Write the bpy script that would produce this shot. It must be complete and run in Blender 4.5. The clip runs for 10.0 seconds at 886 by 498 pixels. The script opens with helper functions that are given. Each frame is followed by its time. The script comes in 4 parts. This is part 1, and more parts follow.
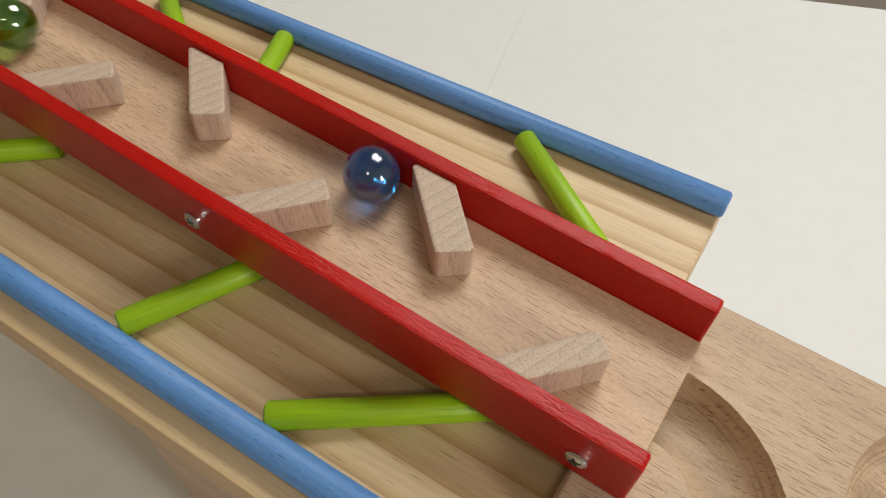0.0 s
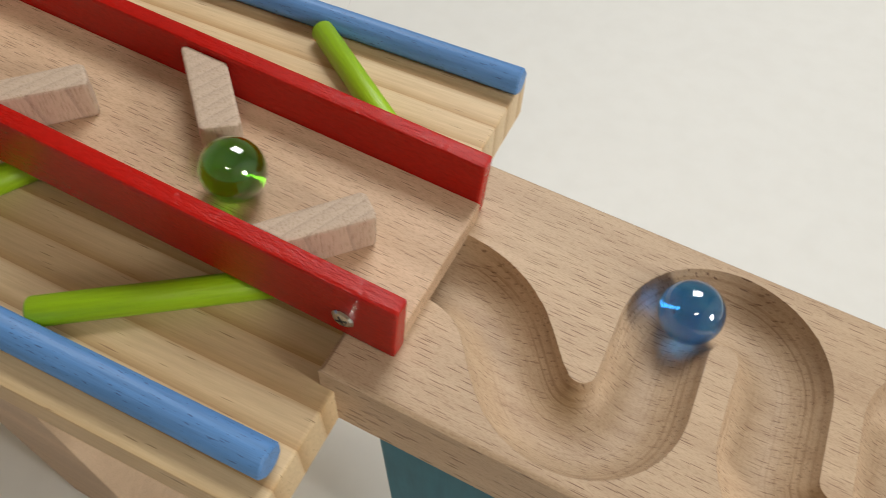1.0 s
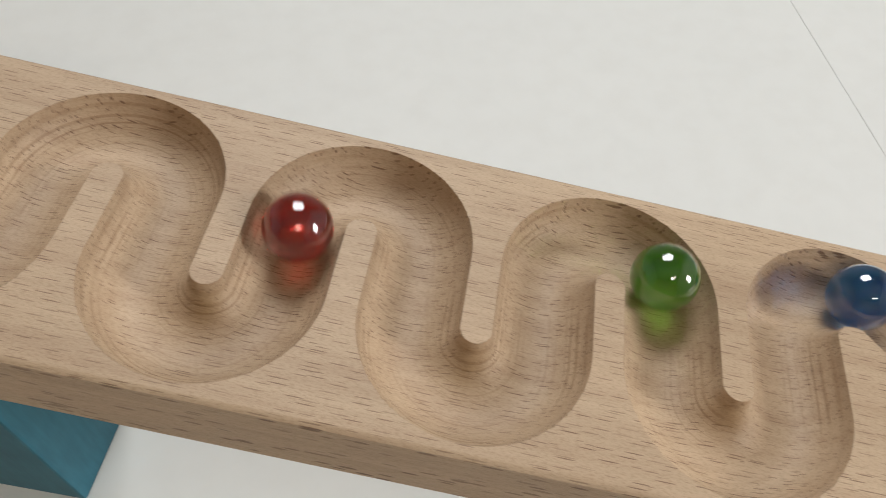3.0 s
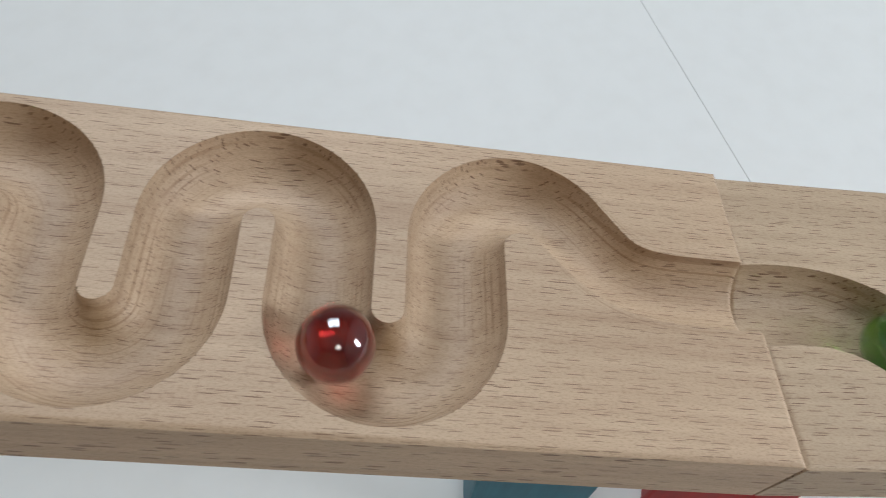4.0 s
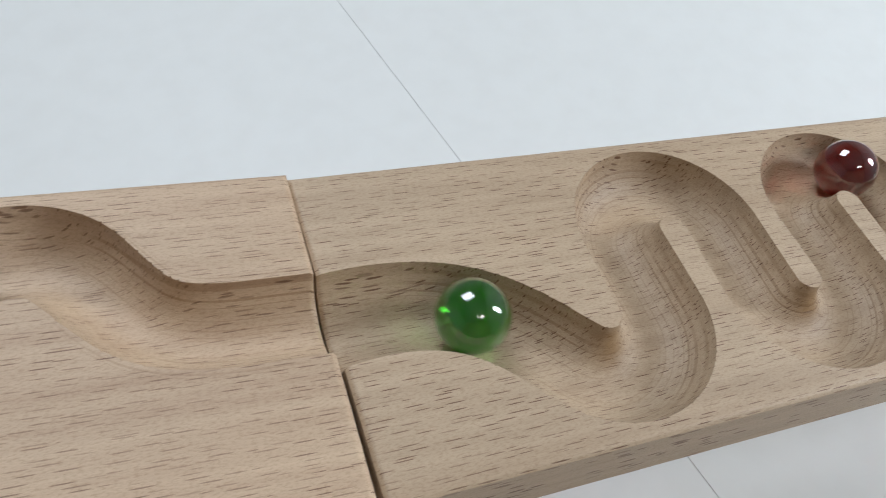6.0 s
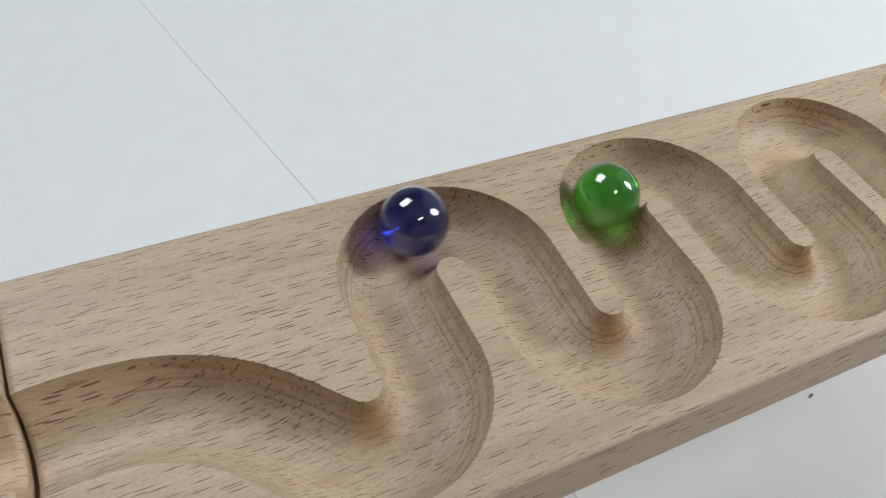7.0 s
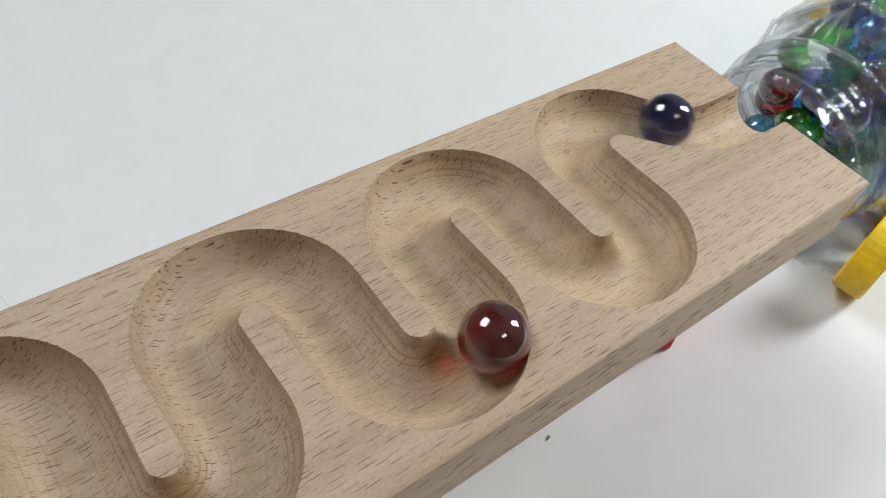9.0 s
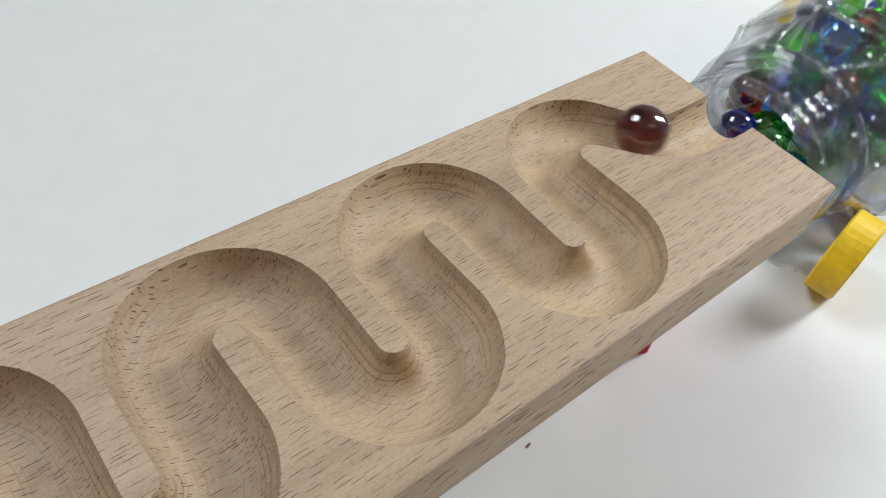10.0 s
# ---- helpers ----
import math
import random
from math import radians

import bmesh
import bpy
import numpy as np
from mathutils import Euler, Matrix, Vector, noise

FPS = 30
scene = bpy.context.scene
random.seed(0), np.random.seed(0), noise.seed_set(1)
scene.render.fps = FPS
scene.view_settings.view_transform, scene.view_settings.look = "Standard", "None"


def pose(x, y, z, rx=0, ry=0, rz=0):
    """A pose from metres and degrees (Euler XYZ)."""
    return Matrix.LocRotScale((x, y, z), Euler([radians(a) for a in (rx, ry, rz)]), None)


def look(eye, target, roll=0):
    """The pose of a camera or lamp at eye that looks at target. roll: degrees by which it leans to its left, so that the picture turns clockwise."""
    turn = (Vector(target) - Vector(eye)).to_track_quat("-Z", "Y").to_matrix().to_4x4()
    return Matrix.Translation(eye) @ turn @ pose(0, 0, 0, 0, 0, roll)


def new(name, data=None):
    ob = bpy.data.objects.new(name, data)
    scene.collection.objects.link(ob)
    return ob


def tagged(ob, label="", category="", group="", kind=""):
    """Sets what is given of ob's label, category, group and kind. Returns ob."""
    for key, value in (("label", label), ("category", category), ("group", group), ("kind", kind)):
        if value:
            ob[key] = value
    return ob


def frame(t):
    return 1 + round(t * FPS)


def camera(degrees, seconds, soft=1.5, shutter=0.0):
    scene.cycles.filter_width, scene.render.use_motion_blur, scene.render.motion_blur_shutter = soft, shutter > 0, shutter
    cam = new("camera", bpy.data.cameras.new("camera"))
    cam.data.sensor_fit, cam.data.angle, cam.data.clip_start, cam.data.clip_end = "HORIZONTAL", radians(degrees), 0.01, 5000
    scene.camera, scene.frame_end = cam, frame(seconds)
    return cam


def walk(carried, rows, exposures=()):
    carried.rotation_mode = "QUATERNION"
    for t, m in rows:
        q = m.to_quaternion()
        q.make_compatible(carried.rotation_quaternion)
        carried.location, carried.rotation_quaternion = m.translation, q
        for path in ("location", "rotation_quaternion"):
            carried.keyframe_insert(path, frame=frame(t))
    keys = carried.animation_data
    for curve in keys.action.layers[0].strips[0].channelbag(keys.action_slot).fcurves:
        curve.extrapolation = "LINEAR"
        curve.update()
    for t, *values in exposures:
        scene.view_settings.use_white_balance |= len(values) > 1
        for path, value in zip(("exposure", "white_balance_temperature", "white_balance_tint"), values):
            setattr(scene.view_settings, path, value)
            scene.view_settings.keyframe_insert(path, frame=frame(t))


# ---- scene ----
cam = camera(62.16, 10.0, soft=1.0, shutter=0.2)
walk(cam, [
    (0, pose(-0.3070, -0.0663, 0.3514, 40.86, 2.81, 33.30)),
    (0.5, pose(-0.2915, -0.0640, 0.3459, 39.16, 2.54, 30.33)),
    (1, pose(-0.2649, -0.0625, 0.3309, 38.11, 0.79, 26.14)),
    (1.5, pose(-0.2378, -0.0575, 0.3235, 36.76, 0.49, 21.95)),
    (2, pose(-0.2121, -0.0548, 0.3154, 35.77, -0.93, 17.52)),
    (2.5, pose(-0.1868, -0.0518, 0.3087, 35.07, -1.84, 13.56)),
    (2.7, pose(-0.1753, -0.0538, 0.3072, 35.76, -2.56, 11.50)),
    (3.8, pose(-0.0968, -0.0498, 0.2979, 33.49, -3.59, 2.71)),
    (4, pose(-0.0864, -0.0475, 0.2973, 32.87, -3.67, 0.38)),
    (4.5, pose(-0.0560, -0.0450, 0.2880, 33.28, -3.63, -3.84)),
    (5, pose(-0.0410, -0.0437, 0.2830, 33.22, -4.28, -7.96)),
    (5.5, pose(-0.0291, -0.0401, 0.2807, 33.52, -5.86, -11.90)),
    (5.7, pose(-0.0221, -0.0376, 0.2795, 34.16, -5.93, -13.28)),
    (7, pose(0.0498, -0.0361, 0.2691, 37.54, -0.81, -22.51)),
    (7.5, pose(0.0739, -0.0354, 0.2659, 37.74, -0.95, -26.32)),
    (8, pose(0.1012, -0.0368, 0.2669, 37.10, -1.00, -29.25)),
    (8.5, pose(0.1207, -0.0366, 0.2670, 37.12, -1.18, -31.80)),
    (9, pose(0.1335, -0.0369, 0.2675, 37.20, -1.88, -34.02)),
    (9.5, pose(0.1362, -0.0376, 0.2704, 37.28, -1.97, -35.18)),
    (10, pose(0.1362, -0.0371, 0.2703, 37.53, -2.11, -35.89)),
], exposures=[(0, 0.16, 6380, 9), (2.0, 0.10, 6280, 10), (2.7, 0.04, 6230, 10), (3.8, -0.12, 5560, 8), (5.7, -0.10, 5440, 8), (7.0, -0.16, 5560, 8), (10, -0.22, 5680, 8)])

# ---- light ----
world = bpy.data.worlds.new("world")
scene.world = world
world.use_nodes = True
sky = world.node_tree.nodes.new("ShaderNodeTexSky")
sky.sky_type, sky.sun_disc = "NISHITA", False
sky.sun_elevation, sky.sun_rotation = radians(40), radians(0)
world.node_tree.links.new(sky.outputs[0], world.node_tree.nodes["Background"].inputs[0])
world.node_tree.nodes["Background"].inputs[1].default_value = 0.06


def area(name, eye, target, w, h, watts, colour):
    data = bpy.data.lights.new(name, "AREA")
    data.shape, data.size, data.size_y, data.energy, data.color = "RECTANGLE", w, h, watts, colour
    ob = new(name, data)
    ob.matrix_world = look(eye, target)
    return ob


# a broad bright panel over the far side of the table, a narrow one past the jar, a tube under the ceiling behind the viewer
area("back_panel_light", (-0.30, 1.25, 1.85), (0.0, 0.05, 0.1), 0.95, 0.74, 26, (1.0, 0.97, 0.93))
area("end_panel_light", (1.05, -0.12, 0.62), (0.1, 0.05, 0.1), 0.20, 0.36, 8.5, (1.0, 0.955, 0.90))
area("tube_light", (0.55, -1.60, 2.50), (0.1, 0.0, 0.0), 0.7, 0.14, 8, (1.0, 0.84, 0.66))


# ---- materials ----
def material(name, colour=(0.5, 0.5, 0.5), rough=0.5, metal=0.0):
    m = bpy.data.materials.new(name)
    m.use_nodes = True
    b = m.node_tree.nodes["Principled BSDF"]
    b.inputs["Base Color"].default_value = (*colour, 1)
    b.inputs["Roughness"].default_value = rough
    b.inputs["Metallic"].default_value = metal
    return m, m.node_tree, b


def mapped(nt, scale, turn=(0, 0, 0)):
    c = nt.nodes.new("ShaderNodeTexCoord")
    p = nt.nodes.new("ShaderNodeMapping")
    p.inputs["Scale"].default_value = scale
    p.inputs["Rotation"].default_value = turn
    nt.links.new(c.outputs["Object"], p.inputs["Vector"])
    return p.outputs[0]


def noise_at(nt, vec, scale, detail=2.0, rough=0.5):
    n = nt.nodes.new("ShaderNodeTexNoise")
    n.inputs["Scale"].default_value, n.inputs["Detail"].default_value, n.inputs["Roughness"].default_value = scale, detail, rough
    nt.links.new(vec, n.inputs["Vector"])
    return n.outputs["Fac"]


def ramp(nt, fac, stops):
    r = nt.nodes.new("ShaderNodeValToRGB")
    while len(r.color_ramp.elements) < len(stops):
        r.color_ramp.elements.new(0.5)
    for e, (at, c) in zip(r.color_ramp.elements, stops):
        e.position, e.color = at, (*c, 1) if len(c) == 3 else c
    nt.links.new(fac, r.inputs[0])
    return r.outputs[0]


def blend(nt, a, b, fac=1.0, mode="MULTIPLY"):
    x = nt.nodes.new("ShaderNodeMix")
    x.data_type, x.blend_type = "RGBA", mode
    for value, slot in ((fac, 0), (a, 6), (b, 7)):
        if isinstance(value, bpy.types.NodeSocket):
            nt.links.new(value, x.inputs[slot])
        elif isinstance(value, (int, float)):
            x.inputs[slot].default_value = value
        else:
            x.inputs[slot].default_value = (*value, 1)
    return x.outputs[2]


def bump(nt, b, height, strength, distance):
    n = nt.nodes.new("ShaderNodeBump")
    n.inputs["Strength"].default_value, n.inputs["Distance"].default_value = strength, distance
    nt.links.new(height, n.inputs["Height"])
    nt.links.new(n.outputs[0], b.inputs["Normal"])


def flecks(nt, vec):
    """One short thin dash in each cell of an uneven lattice, long in x."""
    v = nt.nodes.new("ShaderNodeTexVoronoi")
    v.inputs["Scale"].default_value, v.inputs["Randomness"].default_value = 1.0, 1.0
    nt.links.new(vec, v.inputs["Vector"])
    gap = nt.nodes.new("ShaderNodeVectorMath")
    gap.operation = "SUBTRACT"
    nt.links.new(vec, gap.inputs[0])
    nt.links.new(v.outputs["Position"], gap.inputs[1])
    wide = nt.nodes.new("ShaderNodeVectorMath")
    wide.operation = "MULTIPLY"
    wide.inputs[1].default_value = (1 / 0.40, 1 / 0.10, 1 / 0.75)
    nt.links.new(gap.outputs[0], wide.inputs[0])
    far = nt.nodes.new("ShaderNodeVectorMath")
    far.operation = "LENGTH"
    nt.links.new(wide.outputs[0], far.inputs[0])
    dash = ramp(nt, far.outputs["Value"], [(0.7, (1, 1, 1)), (1.0, (0, 0, 0))])
    return blend(nt, dash, ramp(nt, v.outputs["Color"], [(0.1, (0.35, 0.35, 0.35)), (0.6, (1, 1, 1))]))


def beech(name, light=(0.61, 0.475, 0.325), dark=(0.515, 0.38, 0.253), turn=0.0, rings=1.0, stained=False, fleck=0.8):
    """Planed beech: straight pale grain, growth layers through the depth, short dark ray flecks along x."""
    m, nt, b = material(name, light, 0.55)
    grain = noise_at(nt, mapped(nt, (14, 260, 260), (0, 0, turn)), 1.0, 4.0, 0.6)
    broad = noise_at(nt, mapped(nt, (5, 30, 30), (0, 0, turn)), 1.0, 2.0)
    base = blend(nt, ramp(nt, grain, [(0.3, dark), (0.65, light)]), ramp(nt, broad, [(0.3, (0.86, 0.82, 0.78)), (0.7, (1.06, 1.03, 1.0))]))
    # growth layers, near parallel to the face
    wv = nt.nodes.new("ShaderNodeTexWave")
    wv.wave_type, wv.bands_direction = "BANDS", "Z"
    wv.inputs["Scale"].default_value, wv.inputs["Distortion"].default_value = 1.0, 2.0
    wv.inputs["Detail"].default_value, wv.inputs["Detail Scale"].default_value = 2.0, 0.6
    nt.links.new(mapped(nt, (9, 45, 170), (radians(14), 0, turn)), wv.inputs["Vector"])
    base = blend(nt, base, ramp(nt, wv.outputs["Fac"], [(0.0, (0.72, 0.64, 0.56)), (0.07, (0.97, 0.96, 0.95)), (0.3, (1, 1, 1))]), 0.16 * rings)
    lie = nt.nodes.new("ShaderNodeMapping")
    lie.inputs["Scale"].default_value = (150, 660, 1100)
    nt.links.new(mapped(nt, (1, 1, 1), (radians(4), 0, turn)), lie.inputs["Vector"])
    mask = flecks(nt, lie.outputs[0])
    patch = ramp(nt, noise_at(nt, mapped(nt, (25, 60, 60)), 1.0, 1.0), [(0.35, (0.65 * fleck,) * 3), (0.65, (fleck,) * 3)])
    base = blend(nt, base, (0.16, 0.08, 0.042), blend(nt, mask, patch, 1.0), "MIX")
    if stained:
        at = nt.nodes.new("ShaderNodeAttribute")
        at.attribute_name = "stain"
        mottle = ramp(nt, noise_at(nt, mapped(nt, (130, 220, 220)), 1.0, 3.0), [(0.3, (0.55, 0.55, 0.55)), (0.65, (1, 1, 1))])
        rubbed = nt.nodes.new("ShaderNodeAttribute")
        rubbed.attribute_name = "worn"
        spotty = ramp(nt, noise_at(nt, mapped(nt, (70, 110, 110)), 1.0, 4.0, 0.65), [(0.36, (0, 0, 0)), (0.60, (0.75, 0.75, 0.75))])
        base = blend(nt, base, (0.66, 0.50, 0.29), blend(nt, spotty, rubbed.outputs["Color"]), "MIX")
        freckle = ramp(nt, noise_at(nt, mapped(nt, (330, 420, 420)), 1.0, 2.0), [(0.66, (0, 0, 0)), (0.73, (0.6, 0.6, 0.6))])
        base = blend(nt, base, (0.33, 0.20, 0.08), blend(nt, freckle, rubbed.outputs["Color"]), "MIX")
        base = blend(nt, base, (0.33, 0.205, 0.085), blend(nt, mottle, at.outputs["Color"]), "MIX")
    pores = noise_at(nt, mapped(nt, (900, 2600, 2600), (0, 0, turn)), 1.0, 2.0, 0.7)
    base = blend(nt, base, ramp(nt, pores, [(0.32, (0.84, 0.80, 0.76)), (0.5, (1, 1, 1)), (0.7, (1.05, 1.05, 1.05))]))
    relief = blend(nt, blend(nt, grain, pores, 0.4, "MIX"), mask, 0.6, "SUBTRACT")
    if stained:
        # cutter marks run along the groove, roughest near its lip
        at = nt.nodes.new("ShaderNodeAttribute")
        at.attribute_name = "reach"
        line = nt.nodes.new("ShaderNodeTexNoise")
        line.noise_dimensions = "1D"
        line.inputs["Scale"].default_value, line.inputs["Detail"].default_value = 1500.0, 1.0
        nt.links.new(at.outputs["Fac"], line.inputs["W"])
        deep = ramp(nt, at.outputs["Fac"], [(0.002, (0.25, 0.25, 0.25)), (0.0085, (1, 1, 1)), (0.0116, (1, 1, 1)), (0.0118, (0, 0, 0))])
        spots = ramp(nt, noise_at(nt, mapped(nt, (45, 45, 45)), 1.0, 1.0), [(0.42, (0, 0, 0)), (0.6, (1, 1, 1))])
        mark = blend(nt, blend(nt, ramp(nt, line.outputs["Fac"], [(0.36, (1, 1, 1)), (0.42, (0, 0, 0))]), deep), spots)
        base = blend(nt, base, (0.66, 0.58, 0.50), blend(nt, mark, (0.85, 0.85, 0.85)), "MULTIPLY")
        relief = blend(nt, relief, mark, 0.4, "SUBTRACT")
    nt.links.new(base, b.inputs["Base Color"])
    bump(nt, b, relief, 0.35, 0.0005)
    return m


def end_grain(name):
    """Sawn block ends: curved growth rings across the upper face."""
    m, nt, b = material(name, (0.66, 0.53, 0.40), 0.6)
    wv = nt.nodes.new("ShaderNodeTexWave")
    wv.wave_type, wv.bands_direction, wv.wave_profile = "BANDS", "X", "SAW"
    wv.inputs["Scale"].default_value, wv.inputs["Distortion"].default_value = 1.0, 5.0
    wv.inputs["Detail"].default_value, wv.inputs["Detail Scale"].default_value = 1.0, 0.25
    nt.links.new(mapped(nt, (92, 70, 30), (0, radians(12), radians(24))), wv.inputs["Vector"])
    fine = noise_at(nt, mapped(nt, (2600, 1500, 260)), 1.0, 3.0, 0.7)
    base = ramp(nt, wv.outputs["Fac"], [(0.0, (0.43, 0.33, 0.25)), (0.14, (0.52, 0.40, 0.30)), (0.7, (0.56, 0.44, 0.33))])
    base = blend(nt, base, ramp(nt, fine, [(0.33, (0.74, 0.68, 0.62)), (0.5, (1, 1, 1)), (0.7, (1.05, 1.05, 1.04))]))
    nt.links.new(base, b.inputs["Base Color"])
    bump(nt, b, fine, 0.3, 0.0004)
    return m


def pine():
    m, nt, b = material("pine", (0.7, 0.52, 0.31), 0.5)
    wv = nt.nodes.new("ShaderNodeTexWave")
    wv.wave_type, wv.bands_direction, wv.wave_profile = "BANDS", "Y", "SAW"
    wv.inputs["Scale"].default_value, wv.inputs["Distortion"].default_value = 1.0, 3.2
    wv.inputs["Detail"].default_value, wv.inputs["Detail Scale"].default_value = 3.0, 0.5
    nt.links.new(mapped(nt, (2.4, 29, 12), (0, 0, radians(2.5))), wv.inputs["Vector"])
    base = ramp(nt, wv.outputs["Fac"], [(0.0, (0.50, 0.315, 0.145)), (0.10, (0.56, 0.38, 0.19)), (0.35, (0.67, 0.505, 0.29)), (0.9, (0.72, 0.565, 0.35)), (1.0, (0.66, 0.48, 0.27))])
    fine = noise_at(nt, mapped(nt, (40, 900, 900)), 1.0, 4.0, 0.7)
    base = blend(nt, base, ramp(nt, fine, [(0.3, (0.86, 0.82, 0.76)), (0.65, (1.04, 1.03, 1.0))]))
    streak = noise_at(nt, mapped(nt, (90, 1500, 900)), 1.0, 1.0)
    mask = ramp(nt, streak, [(0.70, (0, 0, 0)), (0.76, (1, 1, 1))])
    base = blend(nt, base, (0.26, 0.14, 0.06), blend(nt, mask, (0.7, 0.7, 0.7)), "MIX")
    nt.links.new(base, b.inputs["Base Color"])
    bump(nt, b, fine, 0.2, 0.0004)
    return m


def paint(name, colour, rough, along=(30, 500, 500), depth=0.35, worn=None, gloss=0.0):
    """Brushed or dipped paint on wood: the grain shows through as fine relief along x."""
    m, nt, b = material(name, colour, rough)
    g = noise_at(nt, mapped(nt, along), 1.0, 3.0, 0.6)
    big = noise_at(nt, mapped(nt, (18, 60, 60)), 1.0, 2.0)
    c = blend(nt, ramp(nt, g, [(0.3, tuple(x * 0.82 for x in colour)), (0.65, colour)]), ramp(nt, big, [(0.3, (0.9, 0.9, 0.9)), (0.7, (1.06, 1.06, 1.06))]))
    if worn:
        s = ramp(nt, noise_at(nt, mapped(nt, (330, 2600, 2600)), 1.0, 1.0), [(0.66, (0, 0, 0)), (0.72, (0.8, 0.8, 0.8))])
        c = blend(nt, c, worn, s, "MIX")
    nt.links.new(c, b.inputs["Base Color"])
    b.inputs["Coat Weight"].default_value = gloss
    b.inputs["Coat Roughness"].default_value = 0.18
    bump(nt, b, g, depth, 0.0005)
    return m


def glass(name, colour, rough=0.0, ior=1.5):
    m, nt, b = material(name, colour, rough)
    b.inputs["Transmission Weight"].default_value, b.inputs["IOR"].default_value = 1.0, ior
    return m


def marble_glass(name, light, deep):
    """Coloured glass with a cloudy swirl of the deeper tone inside the colour."""
    m, nt, b = material(name, light, 0.0)
    b.inputs["Transmission Weight"].default_value, b.inputs["IOR"].default_value = 1.0, 1.55
    b.inputs["Transmission Weight"].default_value = 0.965
    b.inputs["Coat Weight"].default_value, b.inputs["Coat IOR"].default_value, b.inputs["Coat Roughness"].default_value = 1.0, 1.85, 0.0
    b.inputs["Specular IOR Level"].default_value = 0.8
    n = noise_at(nt, mapped(nt, (90, 160, 90)), 1.0, 2.0)
    nt.links.new(ramp(nt, n, [(0.38, deep), (0.62, light)]), b.inputs["Base Color"])
    return m


def white_board(name, colour, rough):
    m, nt, b = material(name, colour, rough)
    n = noise_at(nt, mapped(nt, (3, 3, 3)), 1.0, 3.0)
    s = noise_at(nt, mapped(nt, (60, 60, 60)), 1.0, 4.0)
    c = blend(nt, ramp(nt, n, [(0.3, tuple(x * 0.96 for x in colour)), (0.7, colour)]), ramp(nt, s, [(0.3, (0.975, 0.972, 0.968)), (0.6, (1, 1, 1))]))
    nt.links.new(c, b.inputs["Base Color"])
    bump(nt, b, s, 0.05, 0.0005)
    return m


BEECH = beech("beech", stained=True, fleck=0.8)
BEECH_LOWER = beech("beech_lower", (0.56, 0.447, 0.308), (0.465, 0.36, 0.242), stained=True, fleck=1.0)
BEECH_FLOOR = beech("beech_floor", (0.68, 0.505, 0.345), (0.57, 0.405, 0.26))
BEECH_PLAIN = beech("beech_plain", (0.62, 0.47, 0.325), (0.55, 0.41, 0.28), fleck=0.1)
BEECH_END = end_grain("beech_block")
PINE = pine()
RED = paint("red_paint", (0.50, 0.008, 0.003), 0.22, (420, 1100, 1100), 0.9, None, 0.0)
RED.node_tree.nodes["Principled BSDF"].inputs["Specular IOR Level"].default_value = 0.3
BLUE = paint("blue_stain", (0.10, 0.26, 0.56), 0.5, (40, 700, 700), 0.4, (0.03, 0.07, 0.18))
GREEN = paint("green_paint", (0.33, 0.56, 0.006), 0.42, (60, 900, 900), 0.35, (0.25, 0.45, 0.004))
TEAL = paint("teal_paint", (0.045, 0.20, 0.28), 0.45, (300, 300, 40), 0.15)
RED_BLOCK = paint("red_block_paint", (0.50, 0.006, 0.010), 0.4, (300, 300, 40), 0.15)
for m in (TEAL, RED_BLOCK):
    m.node_tree.nodes["Principled BSDF"].inputs["Specular IOR Level"].default_value = 0.2
STEEL, _, _ = material("steel", (0.62, 0.62, 0.60), 0.22, 1.0)
SLOT_SHADE, _, _ = material("slot_shade", (0.02, 0.02, 0.02), 0.6)
TABLE = white_board("table_white", (0.80, 0.81, 0.775), 0.56)
JOINT, _, _ = material("joint_grey", (0.69, 0.69, 0.67), 0.6)
WALL = white_board("wall_paint", (0.60, 0.585, 0.56), 0.8)
# beige of the unseen front wall, chosen for its warm bounce light
BOUNCE_WALL = white_board("bounce_wall_paint", (0.60, 0.45, 0.31), 0.8)
FLOOR = white_board("floor_vinyl", (0.42, 0.37, 0.31), 0.5)
YELLOW = paint("yellow_plastic", (0.92, 0.62, 0.002), 0.45, (200, 200, 200), 0.05)


def clear_plastic(name, thick):
    """Thin moulded plastic: mostly straight through, glossy, a little hazy; thick parts bend the light."""
    m, nt, b = material(name, (0.95, 0.96, 0.97), 0.03)
    b.inputs["Transmission Weight"].default_value, b.inputs["IOR"].default_value = 1.0, 1.42
    open_way, haze = nt.nodes.new("ShaderNodeBsdfTransparent"), nt.nodes.new("ShaderNodeBsdfDiffuse")
    open_way.inputs[0].default_value = (0.97, 0.975, 0.98, 1)
    haze.inputs[0].default_value = (0.85, 0.87, 0.9, 1)
    gloss, weight = nt.nodes.new("ShaderNodeBsdfGlossy"), nt.nodes.new("ShaderNodeLayerWeight")
    gloss.inputs["Roughness"].default_value = 0.06
    weight.inputs["Blend"].default_value = 0.5
    steep = ramp(nt, weight.outputs["Facing"], [(0.0, (0.012, 0.012, 0.012)), (0.6, (0.03, 0.03, 0.03)), (1.0, (0.5, 0.5, 0.5))])
    prev = open_way.outputs[0]
    for fac, shader in ((thick, b.outputs[0]), (0.012, haze.outputs[0]), (steep, gloss.outputs[0])):
        x = nt.nodes.new("ShaderNodeMixShader")
        if isinstance(fac, float):
            x.inputs[0].default_value = fac
        else:
            nt.links.new(fac, x.inputs[0])
        nt.links.new(prev, x.inputs[1])
        nt.links.new(shader, x.inputs[2])
        prev = x.outputs[0]
    nt.links.new(prev, nt.nodes["Material Output"].inputs["Surface"])
    return m


